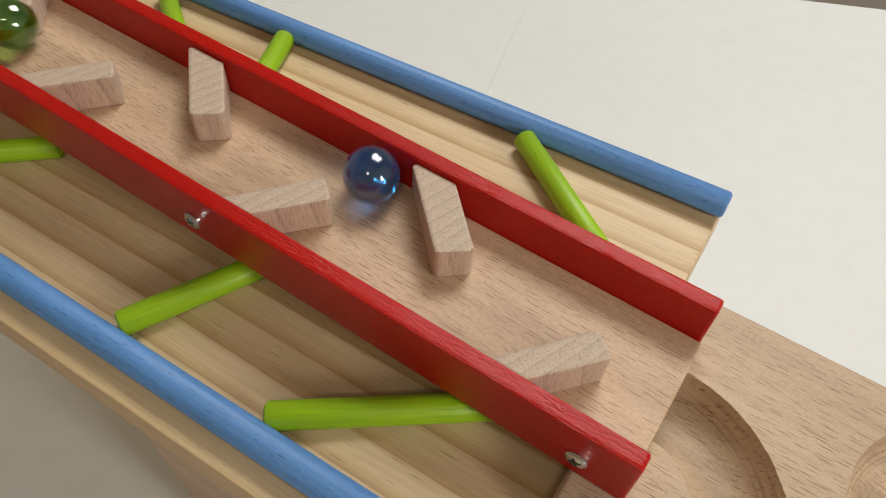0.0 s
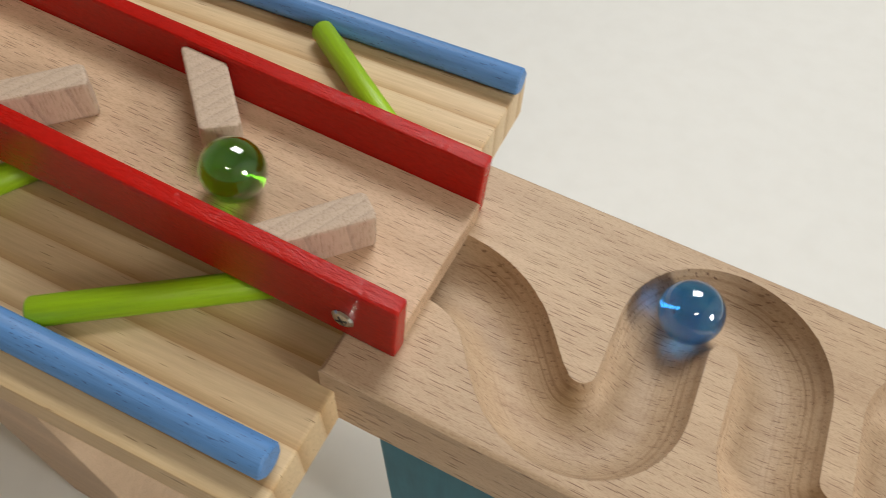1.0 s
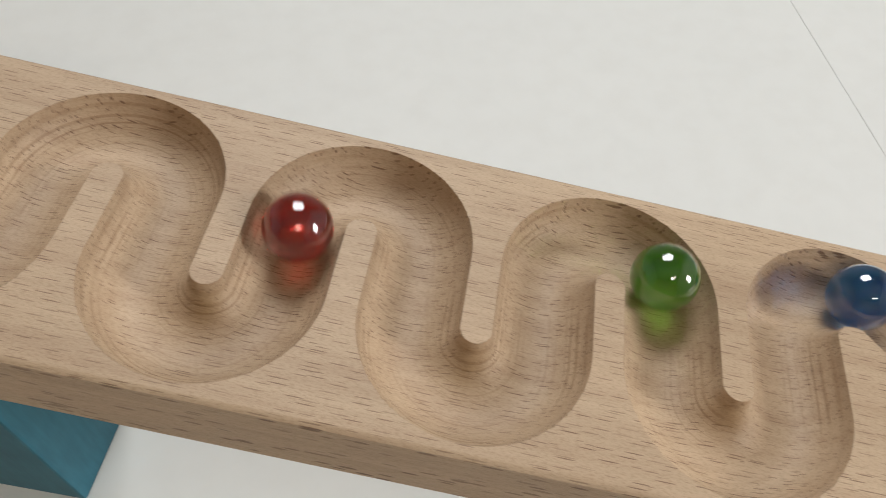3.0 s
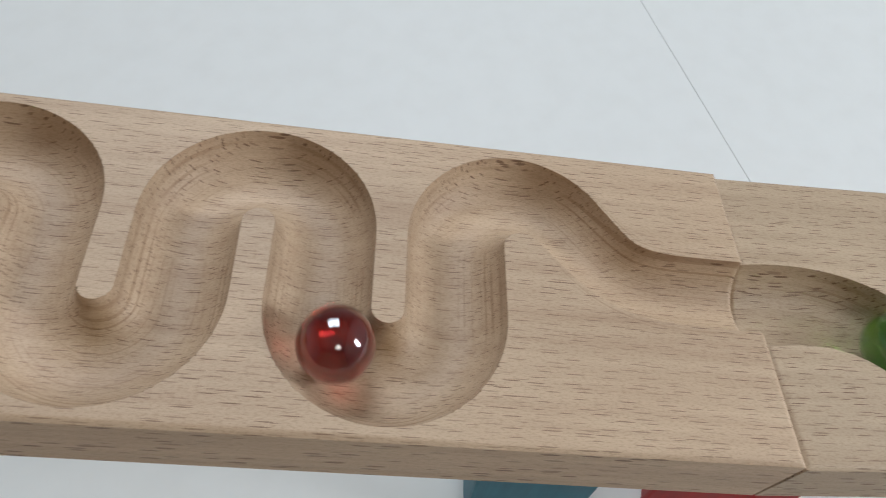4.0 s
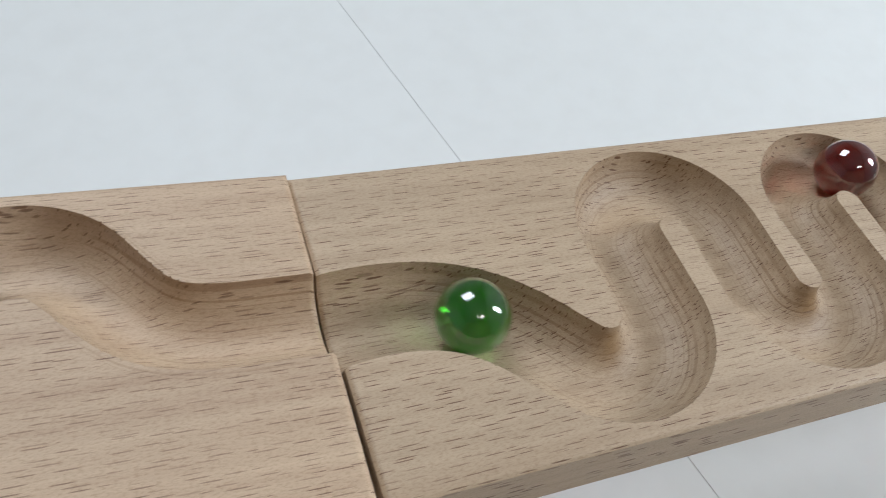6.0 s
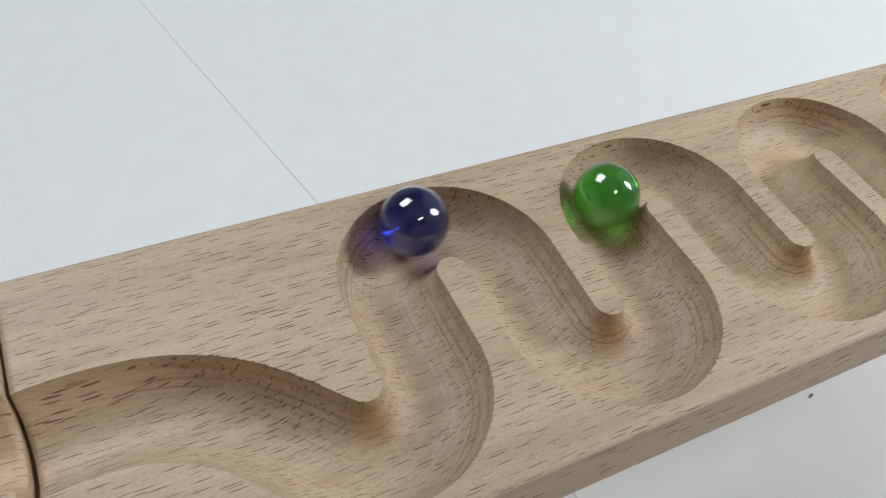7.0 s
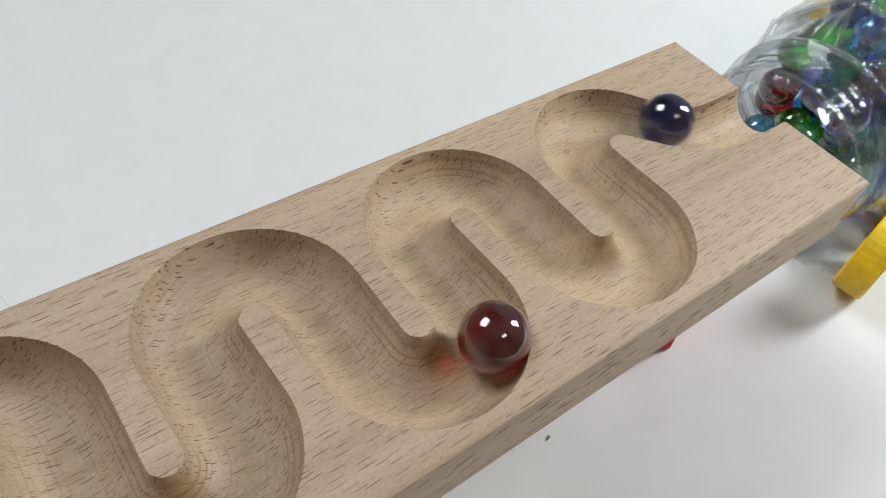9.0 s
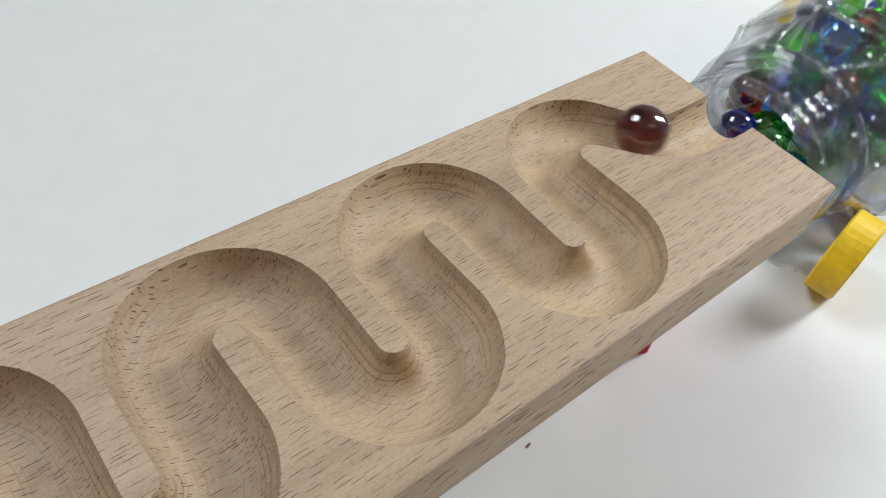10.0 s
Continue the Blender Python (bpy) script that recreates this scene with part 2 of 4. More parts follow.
CLEAR = clear_plastic("clear_plastic", 0.02)
CLEAR_NECK = clear_plastic("clear_plastic_neck", 0.18)
SMUDGE, _, _ = material("dirt", (0.22, 0.17, 0.12), 0.8)
GLASS_BLUE = marble_glass("sky_blue_glass", (0.05, 0.40, 1.0), (0.015, 0.20, 0.85))
GLASS_GREEN = marble_glass("green_glass", (0.21, 0.64, 0.02), (0.06, 0.38, 0.01))
GLASS_DEEP_GREEN = marble_glass("deep_green_glass", (0.10, 0.56, 0.025), (0.03, 0.34, 0.008))
GLASS_RED = marble_glass("red_glass", (0.50, 0.030, 0.014), (0.20, 0.010, 0.02))
GLASS_NAVY = marble_glass("navy_glass", (0.012, 0.032, 0.55), (0.004, 0.010, 0.24))
GLASS_TEAL = marble_glass("teal_glass", (0.28, 0.66, 0.82), (0.10, 0.38, 0.58))


# ---- mesh helpers ----
def mesh_object(name, bm, mat, smooth=False):
    data = bpy.data.meshes.new(name)
    bm.to_mesh(data)
    bm.free()
    data.materials.append(mat)
    if smooth:
        data.polygons.foreach_set("use_smooth", [True] * len(data.polygons))
    return new(name, data)


def part(name, bm, mat, parent, label="", smooth=False):
    ob = mesh_object(name, bm, mat, smooth)
    ob.parent = parent
    if label:
        ob["label"] = label
    return ob


def thing(name, m, label, category, group="", kind=""):
    ob = new(name)
    ob.empty_display_size = 0.02
    ob.matrix_world = m
    return tagged(ob, label, category, group, kind)


def box(x0, x1, y0, y1, z0, z1, bevel=0.0, segments=2):
    bm = bmesh.new()
    bmesh.ops.create_cube(bm, size=1.0)
    for v in bm.verts:
        v.co = ((x0 + x1) / 2 + v.co.x * (x1 - x0), (y0 + y1) / 2 + v.co.y * (y1 - y0), (z0 + z1) / 2 + v.co.z * (z1 - z0))
    if bevel:
        bmesh.ops.bevel(bm, geom=list(bm.edges), offset=bevel, segments=segments, affect="EDGES", profile=0.6)
    return bm


def prism(outline, z0, z1, bevel=0.0):
    bm = bmesh.new()
    low = [bm.verts.new((x, y, z0)) for x, y in outline]
    f = bm.faces.new(low)
    r = bmesh.ops.extrude_face_region(bm, geom=[f])
    for v in r["geom"]:
        if isinstance(v, bmesh.types.BMVert):
            v.co.z = z1
    bmesh.ops.recalc_face_normals(bm, faces=list(bm.faces))
    if bevel:
        bmesh.ops.bevel(bm, geom=list(bm.edges), offset=bevel, segments=2, affect="EDGES", profile=0.6)
    return bm


def lathe(profile, steps=48, closed=True):
    """A body turned about x from (x, radius) pairs."""
    bm = bmesh.new()
    rings = []
    for x, r in profile:
        rings.append([bm.verts.new((x, r * math.cos(2 * math.pi * k / steps), r * math.sin(2 * math.pi * k / steps))) for k in range(steps)])
    for a, b in zip(rings, rings[1:]):
        for k in range(steps):
            bm.faces.new((a[k], a[(k + 1) % steps], b[(k + 1) % steps], b[k]))
    if closed:
        bm.faces.new(rings[0][::-1])
        bm.faces.new(rings[-1])
    bmesh.ops.recalc_face_normals(bm, faces=list(bm.faces))
    return bm


def dowel(length, r, soft=0.0008):
    bm = lathe([(0, r - soft), (soft, r), (length - soft, r), (length, r - soft)], 32)
    for f in bm.faces:
        f.smooth = len(f.verts) == 4
    return bm


# ---- room and table ----
TABLE_Z = 0.0130


def room():
    # unseen walls and ceiling, added to close the room and return light
    for name, b in (("wall_back", (-2.6, 1.6, 2.5, 2.6, -0.75, 2.6)), ("wall_front", (-2.6, 1.6, -2.6, -2.5, -0.75, 2.6)),
                    ("wall_end", (1.5, 1.6, -2.5, 2.5, -0.75, 2.6)), ("wall_start", (-2.6, -2.5, -2.5, 2.5, -0.75, 2.6))):
        # the added front wall is tinted beige to throw warm light into shade
        warm = name == "wall_front"
        tagged(mesh_object(name, box(*b), BOUNCE_WALL if warm else WALL), "unseen beige wall, added to bounce warm light" if warm else "plain off-white painted room wall", "wall", kind="structure")
    tagged(mesh_object("floor", box(-2.6, 1.6, -2.6, 2.6, -0.85, -0.75), FLOOR), "pale beige smooth room floor below the table", "floor", kind="structure")
    tagged(mesh_object("ceiling", box(-2.6, 1.6, -2.6, 2.6, 2.6, 2.7), WALL), "plain white room ceiling", "ceiling", kind="structure")


def table():
    t = thing("table", pose(0, 0, TABLE_Z, 0, 0, 15.2), "white laminate table with fine straight joints between its panels", "table")
    wide, first = 0.569, 0.132
    for k in range(-3, 2):
        x0 = first + k * wide
        part("tabletop_panel", box(x0 + 0.0003, x0 + wide - 0.0003, -0.62, 0.628, -0.028, 0.0), TABLE, t)
        part("joint_strip", box(x0 - 0.0003, x0 + 0.0003, -0.62, 0.628, -0.028, -0.0003), JOINT, t)
    part("apron", box(-1.55, 1.25, -0.56, -0.53, -0.10, -0.0285), TABLE, t)
    part("apron", box(-1.55, 1.25, 0.53, 0.56, -0.10, -0.0285), TABLE, t)
    for x in (-1.5, 1.2):
        for y in (-0.53, 0.53):
            part("leg", box(x - 0.025, x + 0.025, y - 0.025, y + 0.025, -0.7495 - TABLE_Z, -0.029, 0.003), STEEL, t)
    sm = thing("dirt_speck", pose(0.2324, 0.0260, TABLE_Z, 0, 0, 20), "small dark speck of dirt on the white table", "speck")
    bm = bmesh.new()
    bmesh.ops.create_icosphere(bm, subdivisions=2, radius=1)
    for v in bm.verts:
        k = 1 + 0.5 * noise.noise(v.co * 1.7)
        v.co = (v.co.x * 0.0014 * k, v.co.y * 0.0005 * k, 0.0003 + v.co.z * 0.0003)
    part("crumb", bm, SMUDGE, sm)


room()
table()


# ---- groove boards ----
PITCH = 0.06207
HALF, DEPTH, THICK = 0.0118, 0.0108, 0.0235
EXIT_HALF, EXIT_DEPTH = 0.0099, 0.0100


def groove_line(length, tip, LOW, HIGH, TURN, lean):
    """The groove's middle line: four low turns about LOW, four high turns about HIGH, and a straight way out."""
    pts = []

    def curve(a, b, c, d, n=40):
        for k in range(n):
            s = k / n
            pts.append([(1 - s) ** 3 * p + 3 * s * (1 - s) ** 2 * q + 3 * s * s * (1 - s) * r + s ** 3 * e for p, q, r, e in zip(a, b, c, d)])

    def bow(cx, cy, a, b, n=40):
        for k in range(n + 1):
            g = radians(a + (b - a) * k / n)
            pts.append([cx + TURN * math.cos(g), cy + TURN * math.sin(g)])

    g = radians(226)
    p = (tip + TURN * math.cos(g), LOW + TURN * math.sin(g))
    curve((-0.004, 0.0408), (0.033, 0.0468), (p[0] + math.sin(g) * 0.015, p[1] - math.cos(g) * 0.015), p)
    for k in range(4):
        cx = tip + k * PITCH
        bow(cx, LOW, 226 if k == 0 else 180, 360)
        bow(cx + PITCH / 2 + lean, HIGH, 180, 40 if k == 3 else 0)
    q, g = pts[-1], radians(40)
    curve(q, (q[0] + math.sin(g) * 0.016, q[1] - math.cos(g) * 0.016), (length - 0.036, 0.0418), (length - 0.014, 0.0418))
    pts += [[length - 0.014, 0.0418], [length + 0.004, 0.0418]]
    p = np.array(pts)
    step = np.linalg.norm(np.diff(p, axis=0), axis=1)
    keep = np.concatenate([[True], step > 1e-7])
    p = p[keep]
    s = np.concatenate([[0], np.cumsum(np.linalg.norm(np.diff(p, axis=0), axis=1))])
    n = int(s[-1] / 0.0006)
    t = np.linspace(0, s[-1], n)
    return np.stack([np.interp(t, s, p[:, 0]), np.interp(t, s, p[:, 1])], 1)


def groove_board(length, tip, turns, low, high, first, skew, wear, mat, cell=0.0005):
    line = groove_line(length, tip, *turns)
    LOW, HIGH = turns[:2]
    nx, ny = int(length / cell) + 1, int((high - low) / cell) + 1
    gx, gy = np.meshgrid(np.linspace(first, length, nx), np.linspace(low, high, ny), indexing="ij")
    pts = np.stack([gx.ravel(), gy.ravel()], 1)

    def reach(q):
        d, near = np.empty(len(q)), np.empty((len(q), 2))
        for a in range(0, len(q), 4000):
            c = q[a:a + 4000]
            sel = line[(line[:, 0] > c[:, 0].min() - 0.04) & (line[:, 0] < c[:, 0].max() + 0.04)]
            w = ((c[:, None, :] - sel[None]) ** 2).sum(2)
            k = w.argmin(1)
            d[a:a + 4000], near[a:a + 4000] = np.sqrt(w[np.arange(len(c)), k]), sel[k]
        return d, near

    d, near = reach(pts)
    # draw the nearest grid points onto the groove's lip, so that the lip is a clean line
    inside = (gx.ravel() > first + 1e-6) & (gx.ravel() < length - 1e-6) & (gy.ravel() > low + 1e-6) & (gy.ravel() < high - 1e-6)
    # the cutter rises a little towards the way out, so the groove is narrower there
    out = np.clip((near[:, 0] - (length - 0.062)) / 0.028, 0, 1)
    out = out * out * (3 - 2 * out)
    half, deep = HALF + (EXIT_HALF - HALF) * out, DEPTH + (EXIT_DEPTH - DEPTH) * out
    snap = (np.abs(d - half) < 0.62 * cell) & inside
    way = (pts - near) / np.maximum(d, 1e-9)[:, None]
    pts[snap] = near[snap] + way[snap] * half[snap, None]
    d[snap] = half[snap]
    z = np.where(d < half, -deep * np.maximum(0, 1 - (d / half) ** 2.2) ** 0.60, 0.0)
    edge = np.minimum(np.minimum(pts[:, 1] - low, high - pts[:, 1]), np.minimum(pts[:, 0] - first, length - pts[:, 0]))
    z -= np.where(edge < 0.0009, 0.0007 * (1 - edge / 0.0009), 0.0)
    # brown tool burns in the groove below the tongues, yellowed patches where it is worn
    stain = np.zeros(len(pts))
    for k in range(4):
        w = ((pts - [tip + k * PITCH + 0.0008, LOW - 0.0066]) ** 2 / np.array([0.0042, 0.0036]) ** 2).sum(1)
        stain += (0.7 + 0.35 * wear) * np.exp(-w)
        w = ((pts - [tip + (k + 0.5) * PITCH - 0.006, HIGH + 0.011]) ** 2 / np.array([0.008, 0.005]) ** 2).sum(1)
        stain += wear * 0.3 * np.exp(-w)
    stain = np.where(d < half, np.clip(stain, 0, 1), 0.0)
    worn = np.where(d < half - 0.0012, wear * np.clip((pts[:, 0] / length - 0.42) * 2.2, 0, 1), 0.0)
    pts[:, 0] += skew * (0.5 - pts[:, 1] / 0.08) * np.clip((pts[:, 0] - length + 0.03) / 0.03, 0, 1)
    pts[:, 0] += (0.0017 if first else 0.0) * (1 - pts[:, 1] / 0.04) * np.clip((0.03 - pts[:, 0]) / 0.03, 0, 1)
    verts = np.concatenate([pts, z[:, None]], 1)
    idx = np.arange(nx * ny).reshape(nx, ny)
    quads = np.stack([idx[:-1, :-1], idx[1:, :-1], idx[1:, 1:], idx[:-1, 1:]], -1).reshape(-1, 4)
    rim = np.concatenate([idx[:, 0], idx[-1, 1:], idx[-2::-1, -1], idx[0, -2:0:-1]])
    foot = verts[rim].copy()
    foot[:, 2] = -THICK
    m = len(rim)
    base = len(verts) + np.arange(m)
    side = np.stack([rim, base, np.roll(base, -1), np.roll(rim, -1)], 1)
    data = bpy.data.meshes.new("board")
    data.from_pydata(np.concatenate([verts, foot]).tolist(), [], quads.tolist() + side.tolist() + [base[::-1].tolist()])
    flat = [False] * (len(side) + 1)
    data.polygons.foreach_set("use_smooth", [True] * len(quads) + flat)
    mark = data.attributes.new("stain", "FLOAT", "POINT")
    mark.data.foreach_set("value", np.concatenate([stain, np.zeros(m)]).astype(np.float32))
    mark = data.attributes.new("worn", "FLOAT", "POINT")
    mark.data.foreach_set("value", np.concatenate([worn, np.zeros(m)]).astype(np.float32))
    mark = data.attributes.new("reach", "FLOAT", "POINT")
    mark.data.foreach_set("value", np.concatenate([d, np.full(m, 0.03)]).astype(np.float32))
    data.materials.append(mat)
    data.update()
    data.set_sharp_from_angle(angle=radians(38))
    return data


def grooved_track(m, length, tip, turns, low, high, first, skew, wear, mat, label):
    t = thing("grooved_track", m, label, "marble track", "grooved tracks")
    ob = new("board", groove_board(length, tip, turns, low, high, first, skew, wear, mat))
    ob.parent = t
    return t


UPPER = pose(-0.33086, 0.0, 0.17661, 0, 5.711, 0)
LOWER = pose(0.00308, 0.00118, 0.14057, 0.726, 5.939, 2.207) @ Matrix.Scale(0.965, 4)
grooved_track(UPPER, 0.3325, 0.0560, (0.0302, 0.0500, 0.01555, 0.0), -0.0002, 0.0806, 0.0, 0.0048, 0.1, BEECH, "pale beech board with a winding round-bottomed groove, sloping on coloured blocks")
grooved_track(LOWER, 0.3412, 0.0637, (0.0302, 0.0514, 0.01570, -0.0003), -0.0012, 0.0825, -0.0008, 0.0, 1.0, BEECH_LOWER, "pale beech board with a winding groove, ending at the open jar")


# ---- supports ----
def support(name, x0, x1, y0, y1, h, mat, label, turn=0.0, roll=0.0):
    cx, cy = (x0 + x1) / 2, (y0 + y1) / 2
    t = thing(name, pose(cx, cy, TABLE_Z, 0, 0, turn), label, "block", "support blocks")
    part("body", box(-(x1 - x0) / 2, (x1 - x0) / 2, -(y1 - y0) / 2, (y1 - y0) / 2, 0.0, h, 0.0012), mat, t)


support("support_block", -0.327, -0.286, 0.012, 0.055, 0.1348, TEAL, "tall teal painted wooden block under the grooved track")
support("support_block", -0.061, -0.020, 0.018, 0.060, 0.1085, TEAL, "tall teal painted wooden block under the track's lower end")
support("support_block", 0.011, 0.052, 0.020, 0.062, 0.0990, RED_BLOCK, "red painted wooden block under the joint of the tracks", -12)
support("support_block", 0.2683, 0.3069, 0.0343, 0.0739, 0.0723, RED_BLOCK, "short red painted wooden block under the track beside the jar", -25)


# ---- pine ramp ----
def pine_ramp():
    t = thing("pine_ramp", pose(-0.32317, 0.0485, 0.16800, 0.107, 3.310, 1.071), "pale pine board ramp with blue dowel edges and slanted green dowels", "ramp")
    part("board", box(-0.62, -0.0055, -0.0825, 0.0825, -0.0165, 0.0, 0.0008), PINE, t)
    for y in (-0.0715, 0.0738):
        ob = part("edge_dowel", dowel(0.622, 0.0046), BLUE, t, "blue stained round dowel")
        ob.location = (-0.6300 if y < 0 else -0.6265, y, 0.0045)
    k = 0
    for x, y, ang in ((-0.0840, -0.0650, 35), (-0.1394, -0.0655, 62), (-0.2640, -0.0650, 40), (-0.3180, -0.0655, 62),
                      (-0.0773, 0.0675, -36.5), (-0.1890, 0.0690, -71), (-0.2560, 0.0675, -36.5), (-0.3650, 0.0690, -71)):
        ob = part("cross_dowel", dowel(0.0640, 0.0041), GREEN, t, "bright green round dowel")
        ob.location, ob.rotation_euler = (x, y, 0.0039), (0, 0, radians(ang))
    return t


pine_ramp()
# upright board that carries the pine ramp
def ramp_stand():
    t = thing("ramp_stand", pose(-0.48, 0.0, 0), "plain pale wooden block standing under the pine ramp", "stand")
    bm = prism([(-0.085, -0.003), (0.014, -0.031), (0.070, -0.033), (0.070, 0.012), (0.040, 0.105), (-0.070, 0.105)], TABLE_Z, 0.15)
    for v in bm.verts:
        if v.co.z > 0.1:
            v.co.z = 0.1680 - 0.0168 + 0.0578 * (-0.3232 - (v.co.x - 0.48)) + 0.0019 * (v.co.y - 0.0485)
    bmesh.ops.bevel(bm, geom=list(bm.edges), offset=0.0008, segments=2, affect="EDGES", profile=0.6)
    part("body", bm, BEECH_PLAIN, t)


ramp_stand()


# ---- red channel ----
def zigzag_channel():
    t = thing("zigzag_channel", pose(-0.31557, 0.0380, 0.17568, -0.045, 6.350, -0.453), "beech chute with glossy red side rails and slanted wooden deflector blocks", "marble chute")
    part("floor_board", box(-0.52, -0.0012, -0.0219, 0.0219, -0.0025, 0.006, 0.0006), BEECH_FLOOR, t)
    for y0, y1, end in ((-0.0272, -0.0220, -0.0005), (0.0220, 0.0272, -0.0018)):
        rail = part("side_rail", box(-0.52, end, y0, y1, -0.0005, 0.020, 0.0010), RED, t, "glossy red painted rail")
        out = -1 if y0 < 0 else 1
        for x in (-0.0145, -0.1405, -0.2665, -0.3925):
            bm = lathe([(0, 0.0030), (0.0004, 0.0030), (0.0009, 0.0024), (0.0012, 0.0012)], 24)
            s = part("screw", bm, STEEL, rail, "small steel screw head")
            s.location, s.rotation_euler = (x, y0 if out < 0 else y1, 0.0075), (0, 0, radians(90 * out))
            for turn in (25, 115):
                # near-black bars on the head stand in for the shade inside the slots
                slot = box(0.0010, 0.00125, -0.0016, 0.0016, -0.0003, 0.0003)
                bmesh.ops.rotate(slot, verts=list(slot.verts), cent=(0, 0, 0), matrix=Matrix.Rotation(radians(turn), 3, "X"))
                o = new("slot", bpy.data.meshes.new("slot"))
                slot.to_mesh(o.data)
                slot.free()
                o.data.materials.append(SLOT_SHADE)
                # the slots belong to the screw's own mesh
                both = bmesh.new()
                both.from_mesh(s.data)
                both.from_mesh(o.data)
                n = len(s.data.polygons)
                both.faces.ensure_lookup_table()
                for f in both.faces[n:]:
                    f.material_index = 1
                both.to_mesh(s.data)
                both.free()
                if len(s.data.materials) < 2:
                    s.data.materials.append(SLOT_SHADE)
                bpy.data.objects.remove(o)
    # deflectors: alternately from the front and the back rail
    front = [(-0.0440, -0.0218), (-0.0335, -0.0218), (-0.0188, -0.0045), (-0.0195, -0.0030), (-0.0245, 0.0010), (-0.0262, 0.0008)]
    back = [(-0.0955, 0.0218), (-0.0960, 0.0202), (-0.0730, -0.0022), (-0.0715, -0.0020), (-0.0650, 0.0034), (-0.0648, 0.0052), (-0.0815, 0.0218)]
    for k in range(5):
        part("deflector", prism([(x - 0.0885 * k, y) for x, y in front], 0.0062, 0.0180, 0.0009), BEECH_END, t)
        part("deflector", prism([(x - 0.0915 * k, y) for x, y in back], 0.0062, 0.0180, 0.0009), BEECH_END, t)
    return t


zigzag_channel()


# ---- jar ----
def jar():
    t = thing("plastic_jar", pose(0.3451, 0.0524, 0.0734, 0, 0, 4.3), "clear plastic jar lying open beside the track, half full of marbles", "jar")
    # neck with its thread, turned about x
    prof = [(0.0, 0.0305), (0.0, 0.0335), (0.0025, 0.0345), (0.005, 0.0335), (0.007, 0.0335), (0.009, 0.0350), (0.011, 0.0335), (0.013, 0.0335),
            (0.015, 0.0350), (0.017, 0.0335), (0.021, 0.0335), (0.0225, 0.0375), (0.0245, 0.0375), (0.026, 0.0340), (0.028, 0.0340),
            (0.028, 0.0305), (0.0, 0.0305)]
    part("neck", lathe(prof, 72, False), CLEAR_NECK, t, "threaded clear neck", True).visible_shadow = False
    # square body with chamfered shoulders, as an outer and an inner skin
    SKIN = ((0.027, 0.0340, 0.0340, 0), (0.0285, 0.0360, 0.031, 0.002), (0.062, 0.0445, 0.026, 0.0142), (0.066, 0.0462, 0.026, 0.0142), (0.069, 0.0448, 0.026, 0.0142),
            (0.073, 0.0462, 0.026, 0.0142), (0.160, 0.0462, 0.026, 0.0142), (0.167, 0.0420, 0.024, 0.0142))
    bm = bmesh.new()
    skins = []
    for thin in (0.0, 0.0016):
        rings = []
        for x, h, r, drop in SKIN:
            h, r = h - thin, max(r - thin, 0.002)
            ring = []
            for q in range(4):
                for s in range(10):
                    g = radians(90 * q + 90 * s / 9)
                    cx, cy = (h - r) * (1 if q in (0, 3) else -1), (h - r) * (1 if q in (0, 1) else -1)
                    py, pz = math.cos(g), math.sin(g)
                    if x > 0.03:
                        # flat chamfer between the two sides
                        a0, a1, w = radians(90 * q), radians(90 * q + 90), s / 9
                        py, pz = math.cos(a0) * (1 - w) + math.cos(a1) * w, math.sin(a0) * (1 - w) + math.sin(a1) * w
                    ring.append(bm.verts.new((x - (thin if x > 0.15 else 0), cx + r * py, cy + r * pz - drop)))
            rings.append(ring)
        n = len(rings[0])
        for a, b in zip(rings, rings[1:]):
            for k in range(n):
                f = (a[k], a[(k + 1) % n], b[(k + 1) % n], b[k])
                bm.faces.new(f if thin == 0 else f[::-1])
        bm.faces.new(rings[-1] if thin == 0 else rings[-1][::-1])
        skins.append(rings[0])
    n = len(skins[0])
    for k in range(n):
        bm.faces.new((skins[0][(k + 1) % n], skins[0][k], skins[1][k], skins[1][(k + 1) % n]))
    bmesh.ops.recalc_face_normals(bm, faces=list(bm.faces))
    body = part("body", bm, CLEAR, t, "square clear body with chamfered shoulders")
    body.visible_shadow = False
    # thin rods added along the body's edges and round its shoulder to draw highlights
    def highlight_rod(path, r, closed):
        bm = bmesh.new()
        rings = []
        n = len(path)
        for k, p in enumerate(path):
            a = path[(k - 1) % n] if closed or k else p
            b = path[(k + 1) % n] if closed or k < n - 1 else p
            way = (b - a).normalized()
            u = way.orthogonal().normalized() if abs(way.x) > 0.6 else way.cross(Vector((1, 0, 0))).normalized()
            w = way.cross(u)
            rings.append([bm.verts.new(p + (u * math.cos(g) + w * math.sin(g)) * r) for g in [2 * math.pi * j / 8 for j in range(8)]])
        for k in range(n if closed else n - 1):
            a, b = rings[k], rings[(k + 1) % n]
            for j in range(8):
                bm.faces.new((a[j], a[(j + 1) % 8], b[(j + 1) % 8], b[j]))
        bmesh.ops.recalc_face_normals(bm, faces=list(bm.faces))
        part("highlight_rod", bm, CLEAR_NECK, t, "", True).visible_shadow = False

    def corner(row, q, end):
        x, h, r, drop = row
        cy, cz = (h - r) * (1 if q in (0, 3) else -1), (h - r) * (1 if q in (0, 1) else -1)
        g = radians(90 * q + 90 * end)
        return Vector((x, cy + r * math.cos(g), cz + r * math.sin(g) - drop))

    for q in range(4):
        for end in (0, 1):
            highlight_rod([corner(row, q, end) for row in SKIN[1:7]], 0.0009, False)
